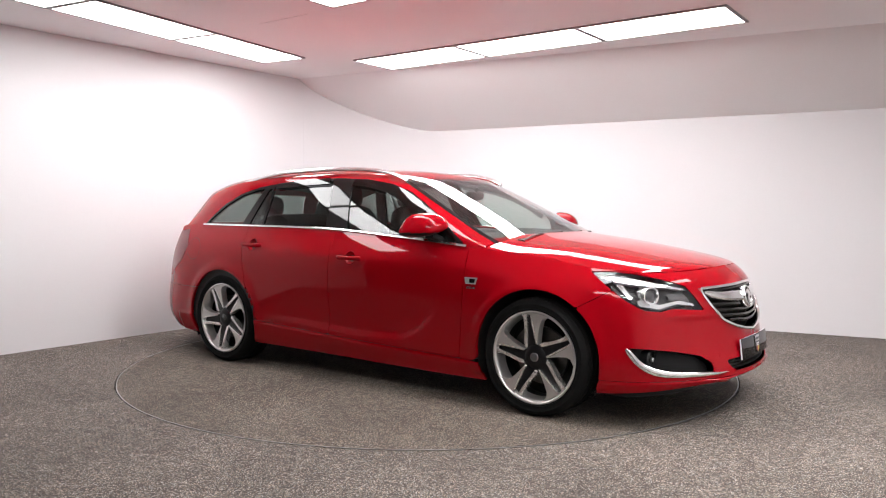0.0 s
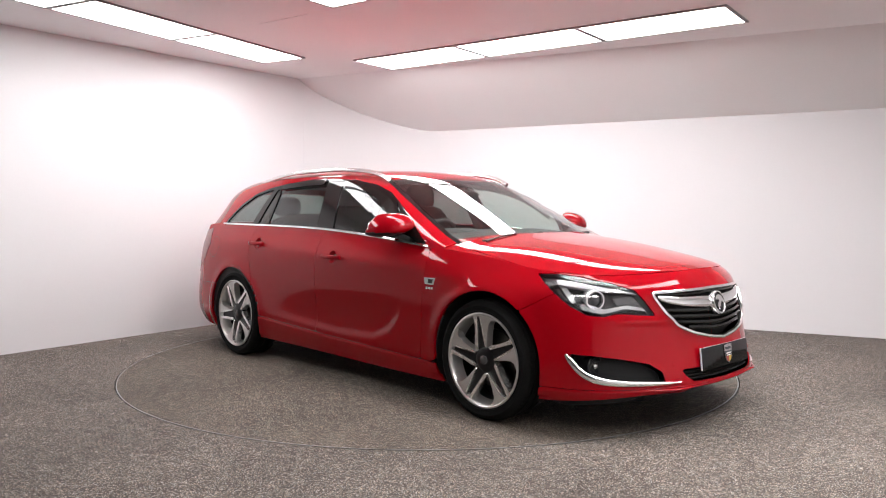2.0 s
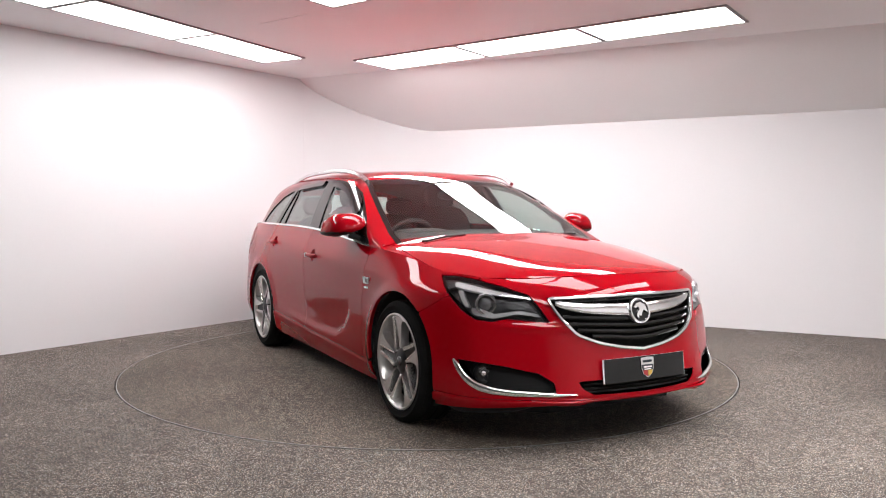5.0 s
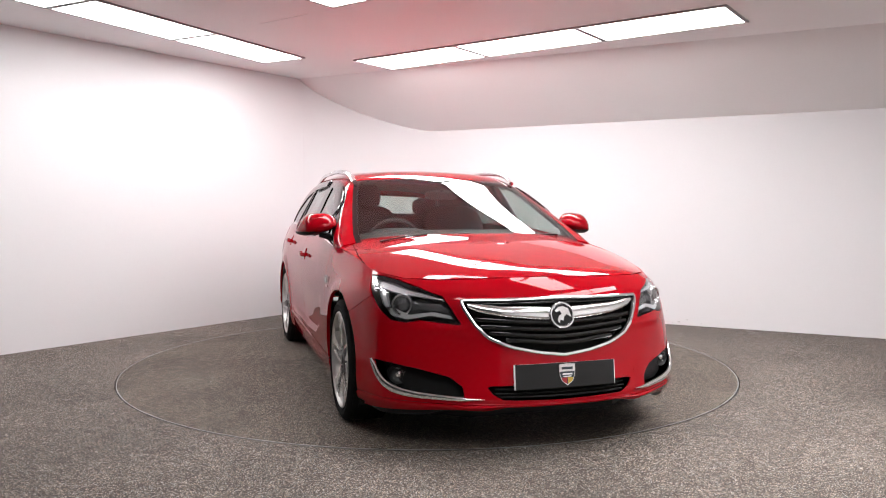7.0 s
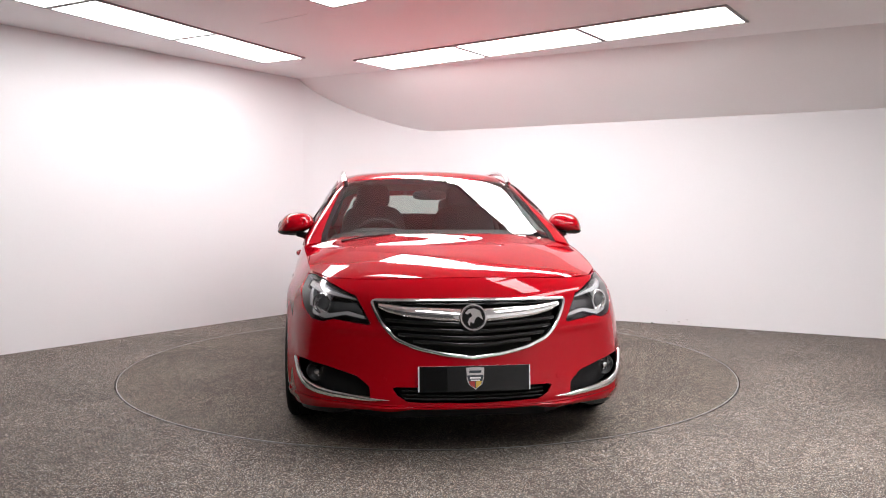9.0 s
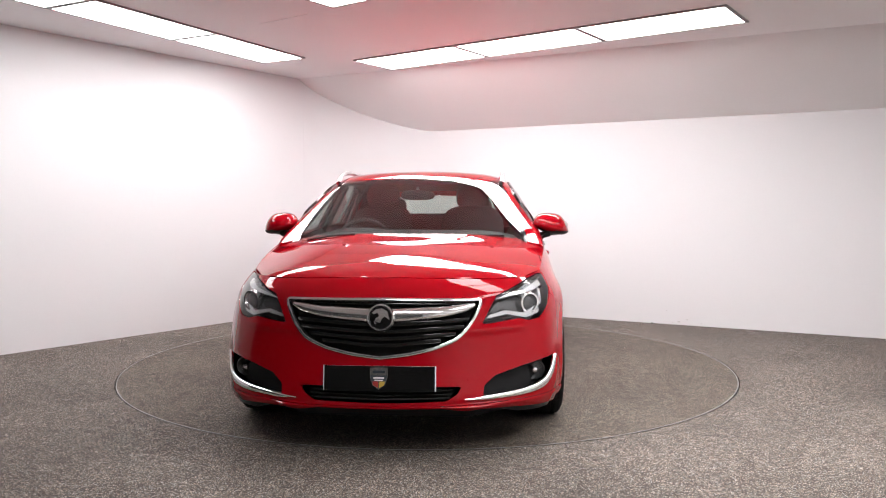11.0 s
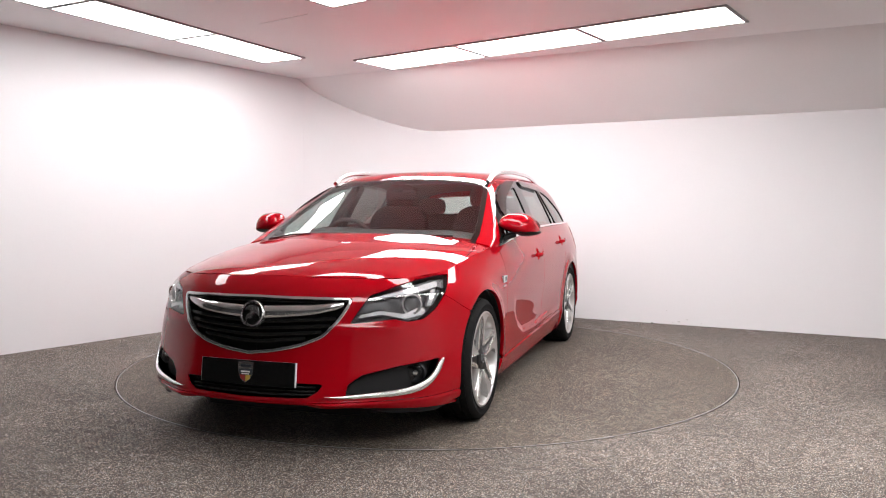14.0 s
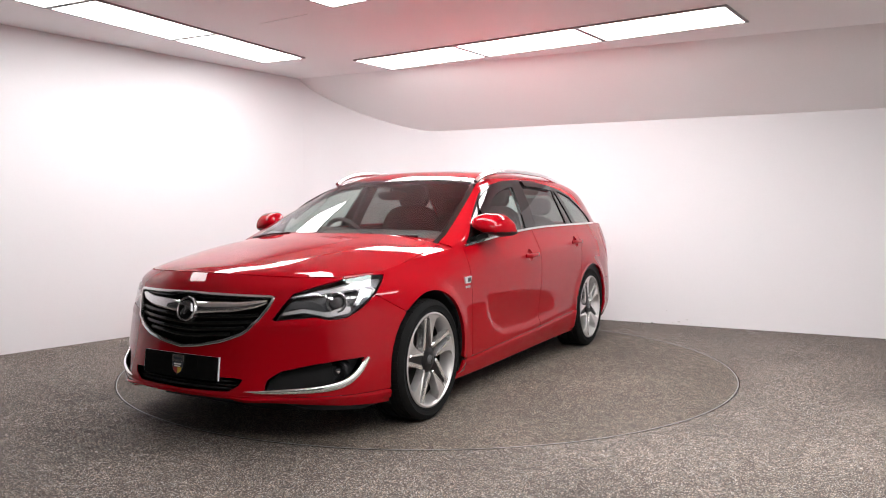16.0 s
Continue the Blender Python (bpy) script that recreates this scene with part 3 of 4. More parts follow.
# ---- the car ----
car = empty("car")
tagged(car, "glossy red estate car with silver roof rails and alloy wheels", "car")
S_END = float(RUN[-1])
bS = np.repeat(RUN[:, None], BODY.P.shape[1], 1)
bX, bY, bZ = BODY.P[..., 0], BODY.P[..., 1], BODY.P[..., 2]
HEAD = [(4.815, .834), (4.93, .836), (5.08, .824), (5.26, .797), (5.42, .757), (5.475, .70), (5.53, .627), (5.42, .635), (5.305, .643), (5.235, .628), (5.147, .635), (5.052, .68), (4.955, .746)]
GRILLE = [(S_END + .2, .751), (S_END, .751), (5.768, .747), (5.656, .745), (5.518, .744), (5.55, .689), (5.60, .618), (5.656, .563), (5.763, .522), (5.894, .495), (S_END, .479), (S_END + .2, .479)]
FOG = [(5.070, .437), (5.177, .431), (5.307, .415), (5.462, .384), (5.525, .343), (5.534, .295), (5.296, .290), (5.184, .312), (5.120, .366)]
LOWER = [(S_END + .2, .357), (S_END, .357), (5.64, .347), (5.666, .313), (5.716, .285), (S_END, .278), (S_END + .2, .278)]
TAIL_LAMP = [(1.25, 1.015), (1.10, 1.0), (0.80, .985), (0.72, .86), (0.80, .70), (0.96, .62), (1.225, .763), (1.297, .879)]
field = lambda poly: poly_distance(bS, bZ, poly)
dHead, dGrille, dFog, dLower, dTail = map(field, (HEAD, GRILLE, FOG, LOWER, TAIL_LAMP))
dArchF = np.hypot(bX - 1.378, bZ - 0.338) - 0.388
dArchR = np.hypot(bX + 1.3685, bZ - 0.338) - 0.372
crease = crease_z(bX)
x_front = np.interp(bZ, (.2, .4, .82, .96), (.84, .865, .897, .897))
x_mid = np.interp(bZ, (.2, .44, 1.04), (-.25, -.241, -.22))
x_back = np.interp(bZ, (.3, .378, .627, .879, 1.05), (-.965, -1.0, -1.085, -1.15, -1.136))
dBump = (bS - 4.79) * 0.475 - (bZ - 0.647) * 0.88
big = lambda *a: np.maximum.reduce(a)
dFender = np.maximum(dBump, bS - 5.1)
hX, hY, hZ = BONNET.P[..., 0], BONNET.P[..., 1], BONNET.P[..., 2]
hood_edge = np.interp(hX, (.9, 1.0, 1.33, 1.6), (.735, .765, .797, .80))
hood_nose = np.interp(hY, (0, .2, .38, .54, .675, .775), (2.17, 2.155, 2.105, 2.03, 1.91, 1.68))
dHood = np.maximum.reduce([(1.125 - 0.26 * (hY / .8) ** 2) - hX, hY - hood_edge, hX - hood_nose + .001])
dX, dY, dZ = DOME.P[..., 0], DOME.P[..., 1], DOME.P[..., 2]
DLO = [(-1.71, 1.056), (-1.625, 1.132), (-1.525, 1.213), (-1.371, 1.297), (-1.196, 1.342), (-.957, 1.372), (-.668, 1.394), (-.386, 1.397), (-.11, 1.382), (.15, 1.340), (.309, 1.287), (.437, 1.222), (.619, 1.124), (.845, .975), (.84, .90), (-1.5, .9)]
SCREEN = [(.25, -.1), (.25, .07), (.225, .35), (.19, .50), (.155, .585), (.34, .632), (.541, .675), (.72, .71), (.90, .741), (1.05, .745), (1.2, .6), (1.28, .3), (1.3, -.1)]
dDlo = poly_distance(dX, dZ, DLO)
dScreen = poly_distance(dX, dY, SCREEN)

# painted shell
cup_hole = lambda hx, hz: .041 - np.hypot(bX - hx, bZ - hz)
doors = {}
for s in (1, -1):
    doors[s, 0] = panel("front_door", [(BODY, big(bX - x_front, x_mid - bX, crease - bZ, cup_hole(-.03, .852)))], RED, car, gap=.0022, sides=(s,))
    doors[s, 1] = panel("rear_door", [(BODY, big(bX - x_mid, x_back - bX, crease - bZ, .022 - dArchR, cup_hole(-1.03, .912)))], RED, car, gap=.0022, sides=(s,))
    panel("side_skirt", [(BODY, big(bZ - crease, np.abs(bX) - 1.2, -dArchF, -dArchR))], RED, car, gap=.0012, sides=(s,))
    panel("front_wing", [(BODY, big(x_front - bX, -dArchF, dFender, -dHead, crease - bZ)), (BONNET, big(hood_edge - hY, .93 - hX, hX - 1.7))], RED, car, gap=.0018, sides=(s,), depth=.02)
    panel("rear_wing", [(BODY, big(-np.maximum(x_back - bX, .022 - dArchR), bX + .4, -dArchR, -dTail, np.where(bX < -1.3, .56 - bZ, crease - bZ), .70 - bS))], RED, car, gap=.002, sides=(s,), depth=.02)
panel("front_bumper", [(BODY, big(-dFender, 1.3 - bX, -dArchF, -dHead, -dGrille, -dFog, -dLower, crease - bZ))], RED, car, gap=.0015, sides=(1, -1), depth=.03)
panel("front_splitter", [(BODY, big(1.5 - bX, -dArchF, bZ - crease))], RED, car, gap=.001, sides=(1, -1), depth=.03, label="red lower front lip")
panel("rear_bumper", [(BODY, big(bZ - .56, bX + 1.3, -dArchR, -dTail))], RED, car, gap=.002, sides=(1, -1), depth=.02)
panel("tailgate", [(BODY, big(bS - .70, .56 - bZ, -dTail)), (TAIL, poly_distance(np.abs(TAIL.P[..., 1]), TAIL.P[..., 2], [(.62, 1.02), (.62, 1.1), (.52, 1.30), (-.2, 1.33), (-.2, 1.06), (.5, 1.06)]) * -1)], RED, car, gap=.002, sides=(1, -1))
panel("rear_window", [(TAIL, poly_distance(np.abs(TAIL.P[..., 1]), TAIL.P[..., 2], [(.62, 1.02), (.62, 1.1), (.52, 1.30), (-.2, 1.33), (-.2, 1.06), (.5, 1.06)]))], TINT, car, gap=.003, sides=(1, -1), depth=.004, label="tinted rear window glass").visible_shadow = False
panel("bonnet", [(BONNET, dHood)], RED, car, gap=.0034, sides=(1, -1), depth=.02)
panel("roof", [(DOME, big(-dDlo, -dScreen, dX - 1.0))], RED, car, gap=.001, sides=(1, -1), depth=.012)
panel("cowl", [(BONNET, big(hX - (1.121 - 0.26 * (hY / .8) ** 2), hY - .76, .8 - hX))], PLASTIC, car, gap=0, offset=-.022, sides=(1, -1), depth=.004, label="black scuttle panel below the windscreen")

# glazing
frame_d = lambda poly: poly_distance(dX, dZ, poly)
W_FRONT = [(-.125, 1.03), (-.235, 1.367), (-.11, 1.366), (.14, 1.322), (.295, 1.27), (.42, 1.207), (.53, 1.135), (.575, .96), (.2, .93), (-.12, .94)]
W_CORNER = [(.60, .93), (.565, 1.12), (.62, 1.105), (.81, .975), (.82, .9)]
W_FIXED = [(-1.175, .95), (-1.15, 1.07), (-1.075, 1.325), (-1.035, 1.34), (-1.0, .95)]
W_REAR = [(-.975, .95), (-.985, 1.075), (-1.012, 1.345), (-.95, 1.355), (-.668, 1.378), (-.42, 1.381), (-.32, 1.04), (-.32, .95)]
W_QUARTER = [(-1.67, 1.03), (-1.675, 1.07), (-1.605, 1.132), (-1.505, 1.205), (-1.36, 1.284), (-1.20, 1.322), (-1.125, 1.33), (-1.235, 1.06), (-1.25, .95)]
wins = [frame_d(w) for w in (W_FRONT, W_CORNER, W_REAR, W_QUARTER, W_FIXED)]
for s in (1, -1):
    panel("window_surround", [(DOME, big(dDlo, *[-w for w in wins], .93 - dZ))], BLACK, car, gap=-.001, offset=.001, sides=(s,), depth=.008, label="gloss black pillar and window trim")
    done = []
    for nm, w, m in zip(("side_window", "mirror_sail", "side_window", "side_window", "fixed_window"), wins, (TINT, BLACK, PRIVACY, PRIVACY, PRIVACY)):
        ob = panel(nm, [(DOME, big(w, .93 - dZ))], m, {0: doors[s, 0], 1: doors[s, 0], 2: doors[s, 1], 3: car, 4: doors[s, 1]}[len(done)], gap=-.002, offset=-.006, sides=(s,), depth=.003)
        done.append(ob)
        if m is not BLACK:
            ob.visible_shadow = False
    # smoked wind deflectors above the windows
    D_FRONT = [(-.20, 1.375), (-.215, 1.335), (-.08, 1.325), (.12, 1.283), (.26, 1.232), (.38, 1.165), (.47, 1.09), (.50, 1.16), (.42, 1.225), (.295, 1.285), (.14, 1.337), (-.10, 1.376)]
    D_REAR = [(-1.0, 1.36), (-.99, 1.325), (-.66, 1.345), (-.44, 1.35), (-.44, 1.392), (-.66, 1.388)]
    for w in (D_FRONT, D_REAR):
        panel("wind_deflector", [(DOME, frame_d(w))], SMOKE, car, gap=0, offset=.014, sides=(s,), depth=.012, label="smoked plastic wind deflector")
ob = panel("windscreen", [(DOME, big(dScreen + .03, .0 * dX - 1))], GLASS, car, gap=0, offset=.002, sides=(1, -1), depth=.004, label="clear windscreen with dark border")
ob.visible_shadow = False
panel("windscreen_border", [(DOME, big(dScreen, -dScreen - .036))], BLACK, car, gap=.001, offset=0.0, sides=(1, -1), depth=.006)

# inner lining seen through the glass
panel("headlining", [(DOME, big(-dDlo - .01, -dScreen - .02, dX - .8))], LINING, car, gap=0, offset=-.03, sides=(1, -1), depth=0)
panel("door_lining", [(BODY, big(np.abs(bX + .5) - 1.45, .25 - bZ, -dArchR - .05, -dArchF - .02))], DASH, car, gap=0, offset=-.022, sides=(1, -1), depth=0)

# bright strip along the belt line
belt_x = np.linspace(-1.72, .875, 60)
j = np.arange(BODY.P.shape[1])
top = BODY.P[:, -1]
side_sel = (top[:, 1] > .7) & (top[:, 0] > -2.1) & (top[:, 0] < 1.2)
o = np.argsort(top[side_sel][:, 0])
tx = top[side_sel][o]
belt = np.stack([belt_x, np.interp(belt_x, tx[:, 0], tx[:, 1]) + .006, np.interp(belt_x, tx[:, 0], tx[:, 2]) - .001], 1)
for s in (1, -1):
    sweep("belt_strip", mirrored(belt, s), np.tile((0, s * .9, .44), (60, 1)), .0085, .005, CHROME, car, label="chrome strip along the windows")

# roof rails on three feet
rail_x = np.linspace(-1.5, .215, 50)
rail_z = np.interp(rail_x, (-1.5, -1.40, -1.20, -.95, -.41, -.09, .117, .19, .215), (1.375, 1.396, 1.430, 1.457, 1.466, 1.450, 1.417, 1.388, 1.368))
for _ in range(6):
    rail_z[1:-1] = .5 * rail_z[1:-1] + .25 * (rail_z[2:] + rail_z[:-2])
rail = np.stack([rail_x, .615 - .02 * ((rail_x + .6) / .9) ** 2, rail_z], 1)
for s in (1, -1):
    sweep("roof_rail", mirrored(rail, s), np.tile((0, s * .5, .86), (50, 1)), .019, .014, SATIN, car, label="satin silver roof rail", power=.8)

# headlamps
for s in (1, -1):
    lamp = panel("headlamp", [(BODY, dHead)], HOUSING, car, gap=.001, offset=-.065, sides=(s,), depth=-.06, label="clear headlamp with dark housing and projector")
    ob = panel("lens", [(BODY, dHead)], CLEAR, lamp, gap=.003, offset=-.001, sides=(s,), depth=.004)
    ob.visible_shadow = False
    for nm, w, off, m in (
        ("light_guide", [(5.10, .69), (5.12, .66), (5.235, .643), (5.36, .668), (5.49, .652), (5.475, .668), (5.37, .686), (5.24, .666), (5.14, .695)], -.022, GUIDE),
        ("light_guide", [(4.93, .818), (5.05, .806), (5.27, .775), (5.43, .746), (5.435, .738), (5.27, .758), (5.06, .779), (4.955, .792)], -.016, GUIDE),
        ("reflector", [(4.965, .79), (5.005, .785), (5.085, .70), (5.06, .695)], -.03, GUIDE),
        ("reflector", [(5.29, .722), (5.41, .728), (5.47, .68), (5.38, .692), (5.31, .69)], -.03, BEZEL),
        # grey top band, also standing in for the pale reflection on the lens
        ("bezel", [(4.835, .829), (4.95, .830), (5.09, .817), (5.27, .787), (5.42, .750), (5.30, .765), (5.06, .795), (4.95, .80), (4.90, .785)], -.03, BEZEL),
        ("reflector", [(4.93, .79), (4.955, .785), (5.045, .70), (5.02, .705)], -.045, BEZEL),
    ):
        panel(nm, [(BODY, field(w))], m, lamp, gap=0, offset=off, sides=(s,), depth=.02)
    p, n = on_body(5.19, .708)
    bm = bmesh.new()
    prof = [(.052, -.08), (.054, -.024), (.051, -.014), (.043, -.014), (.038, -.024)]
    rings = []
    for r, h in prof:
        rings.append([bm.verts.new((r * math.cos(2 * math.pi * k / 28), r * math.sin(2 * math.pi * k / 28), h)) for k in range(28)])
    for a, b in zip(rings, rings[1:]):
        for k in range(28):
            bm.faces.new((a[k], a[(k + 1) % 28], b[(k + 1) % 28], b[k]))
    turn_m = Vector((n[0] * .96 + .12, n[1] * s * .6, .0)).to_track_quat("Z", "Y").to_matrix().to_4x4()
    place = Matrix.Translation((p[0], p[1] * s, p[2])) @ turn_m
    ob = part("projector_ring", bm, CHROME, lamp)
    ob.matrix_basis = place
    bm = bmesh.new()
    bmesh.ops.create_uvsphere(bm, u_segments=24, v_segments=12, radius=.035)
    bmesh.ops.scale(bm, vec=(1, 1, .5), verts=bm.verts)
    bmesh.ops.translate(bm, vec=(0, 0, -.034), verts=bm.verts)
    ob = part("projector_lens", bm, LENS, lamp, "dark glass projector lens")
    ob.matrix_basis = place
    panel("tail_lamp", [(BODY, dTail)], TAIL_RED, car, gap=.002, offset=.002, sides=(s,), depth=.02, label="red tail lamp")

# grille
grille = panel("grille", [(BODY, dGrille)], VOID, car, gap=0, offset=-.06, sides=(1, -1), depth=-.055, label="black slatted grille with chrome surround")


def across(points):
    """A left-right path from (run, height) corners that end on the middle line."""
    P, Nn = body_line(points)
    P, Nn = P[:-1], Nn[:-1]
    full = np.concatenate([P, [on_body(S_END, points[-1][1])[0]], P[::-1] * (1, -1, 1)])
    nn = np.concatenate([Nn, [on_body(S_END, points[-1][1])[1]], Nn[::-1] * (1, -1, 1)])
    return full, nn


edge = [(S_END - .001, .748), (5.768, .744), (5.66, .742), (5.53, .740), (5.525, .735), (5.553, .689), (5.603, .620), (5.66, .566), (5.765, .526), (5.894, .499), (S_END - .001, .483)]
P, Nn = body_line(edge, .015)
full = np.concatenate([P, (P * (1, -1, 1))[::-1]])
nn = np.concatenate([Nn, (Nn * (1, -1, 1))[::-1]])
sweep("surround", full + nn * .002, nn, .0085, .010, CHROME, grille, closed=True, label="chrome grille surround")
for k, (z0, s0) in enumerate(((.645, 5.60), (.612, 5.625), (.580, 5.665), (.549, 5.74))):
    P, Nn = across([(s0, z0 + .012), (s0 + .12, z0 + .006), (S_END - .10, z0 - .004), (S_END, z0 - .008)])
    sweep("slat", P - Nn * .022, Nn * (1, 1, .3), .0105, .016, BLACK, grille)
P, Nn = across([(5.565, .720), (5.60, .711), (5.72, .694), (S_END, .677)])
w = np.interp(np.abs(np.linspace(-1, 1, len(P))), (0, .5, .93, 1), (.032, .029, .020, .010))
sweep("wing_bar", P - Nn * .008, Nn, w, .012, CHROME, grille, label="chrome wing-shaped grille bar", round_n=12, power=.8)
P, Nn = across([(5.56, .735), (5.72, .733), (S_END, .735)])
sweep("slat", P - Nn * .02, Nn, .008, .012, BLACK, grille)
# round badge: a ring, a dark face and a plain bent shape
p, n = on_body(S_END, .668)
face = Matrix.Translation((p[0] + .006, 0, p[2])) @ Vector((n[0], 0, n[2])).to_track_quat("Z", "X").to_matrix().to_4x4()


def disc_profile(prof, seg=40):
    bm = bmesh.new()
    rings = []
    for r, h in prof:
        if r == 0:
            rings.append([bm.verts.new((0, 0, h))])
        else:
            rings.append([bm.verts.new((r * math.cos(2 * math.pi * k / seg), r * math.sin(2 * math.pi * k / seg), h)) for k in range(seg)])
    for a, b in zip(rings, rings[1:]):
        for k in range(seg):
            l = (k + 1) % seg
            if len(b) == 1:
                bm.faces.new((a[k], a[l], b[0]))
            elif len(a) == 1:
                bm.faces.new((a[0], b[l], b[k]))
            else:
                bm.faces.new((a[k], a[l], b[l], b[k]))
    bmesh.ops.recalc_face_normals(bm, faces=bm.faces)
    return bm


badge = part("badge", disc_profile([(.066, -.02), (.066, .004), (.062, .010), (.056, .010), (.053, .004), (.053, .002), (0, .003)]), CHROME, grille, "round chrome badge with dark face")
badge.matrix_basis = face
ob = part("badge_face", disc_profile([(.052, .0022), (.052, .0042), (0, .005)]), BLACK, badge)
bird = [(-.012, -.044), (.030, -.032), (.042, -.005), (.038, .022), (.020, .040), (.014, .030), (.022, .014), (.006, .006), (-.004, .020), (-.024, .030), (-.040, .020), (-.022, .016), (-.028, .0), (-.010, -.006), (.004, -.020)]
bm = prism(bird, .004, .012)
part("emblem", bm, CHROME, badge, smooth=False)

# fog lamp pockets
for s in (1, -1):
    pocket = panel("fog_pocket", [(BODY, dFog)], PLASTIC, car, gap=0, offset=-.055, sides=(s,), depth=-.05, label="black fog lamp pocket with chrome trim")
    P, Nn = body_line([(5.052, .434), (5.075, .405), (5.105, .365), (5.145, .332), (5.19, .312), (5.25, .299), (5.33, .292), (5.54, .286), (5.63, .289)], .012)
    k = np.linspace(0, 1, len(P))
    wid = np.interp(k, (0, .05, .3, .6, .85, 1), (.008, .016, .019, .014, .010, .002))
    sweep("chrome_trim", mirrored(P + Nn * .002, s), mirrored(Nn, s), wid, .009, CHROME, pocket, label="chrome boomerang trim", round_n=12, power=.85)
    p, n = on_body(5.21, .372)
    ob = part("fog_lamp", disc_profile([(.052, -.05), (.052, -.005), (.046, .002), (.040, -.004), (.028, -.012), (.012, -.014), (.010, -.002), (0, .002)], 28), DARK_ALLOY, pocket, "round fog lamp")
    ob.matrix_basis = Matrix.Translation((p[0] - .035, (p[1] - .02) * s, p[2])) @ Vector((.97, .2 * s, .03)).to_track_quat("Z", "Y").to_matrix().to_4x4()
    ob2 = part("lens", disc_profile([(.040, .0), (.028, .006), (0, .009)], 28), CLEAR, ob)
    part("bulb", disc_profile([(.014, -.01), (.012, .002), (0, .005)], 16), CHROME, ob)

# lower intake
intake = panel("lower_intake", [(BODY, dLower)], VOID, car, gap=0, offset=-.06, sides=(1, -1), depth=-.055, label="black lower air intake")
for z0 in (.335, .315, .297):
    P, Nn = across([(5.68, z0), (S_END, z0 - .003)])
    sweep("slat", P - Nn * .03, Nn, .004, .012, VOID, intake)

# plate with a dealer's shield, all lettering as plain bars
plate = empty("number_plate", Matrix.Translation((2.343, 0, .392)) @ pose(0, 0, 0, 90, 0, 90) @ pose(0, 0, 0, -6, 0, 0))
plate.parent = car
plate["label"] = "black cover plate with a small shield"


def slab(w, h, lo, hi, bow=.012):
    """A slightly bowed flat plate in its own x-y plane."""
    bm = bmesh.new()
    top, bot = [], []
    for i in range(13):
        x = -w / 2 + w * i / 12
        b = -bow * (2 * x / .53) ** 2
        top.append([bm.verts.new((x, y, hi + b)) for y in (-h / 2, h / 2)])
        bot.append([bm.verts.new((x, y, lo + b)) for y in (-h / 2, h / 2)])
    for i in range(12):
        bm.faces.new((top[i][0], top[i + 1][0], top[i + 1][1], top[i][1]))
        bm.faces.new((bot[i][0], bot[i][1], bot[i + 1][1], bot[i + 1][0]))
        for k in (0, 1):
            bm.faces.new((top[i][k], bot[i][k], bot[i + 1][k], top[i + 1][k]))
    for i in (0, 12):
        bm.faces.new((top[i][0], top[i][1], bot[i][1], bot[i][0]))
    bmesh.ops.recalc_face_normals(bm, faces=bm.faces)
    return bm


part("plate_back", slab(.528, .116, -.004, .002), WHITE_BAR, plate, "white plate edge", smooth=False)
part("plate_cover", slab(.516, .116, .002, .006), BLACK, plate, "black blank cover", smooth=False)
shield = [(-.042, .050), (0, .054), (.042, .050), (.040, .0), (.030, -.028), (0, -.050), (-.030, -.028), (-.040, .0)]
sc = lambda k: [(x * k, y * k) for x, y in shield]
sh = part("shield", prism(sc(1.0), .006, .010), SATIN, plate, smooth=False)
part("shield_field", prism([(x, min(y, .016)) for x, y in sc(.9)], .010, .0108), NAVY, sh, smooth=False)
part("stripe", prism([(-.030, -.012), (-.002, -.012), (-.002, -.043), (-.024, -.030)], .0108, .0114), RED_BAR, sh, smooth=False)
part("stripe", prism([(.002, -.012), (.030, -.012), (.024, -.030), (.002, -.043)], .0108, .0114), GOLD_BAR, sh, smooth=False)
for x0, y0, w, h, m in ((0, .032, .056, .011, NAVY), (0, .004, .05, .007, WHITE_BAR), (0, -.007, .042, .005, WHITE_BAR)):
    part("print_bar", prism([(x0 - w / 2, y0 - h / 2), (x0 + w / 2, y0 - h / 2), (x0 + w / 2, y0 + h / 2), (x0 - w / 2, y0 + h / 2)], .0108, .0116), m, sh, smooth=False)

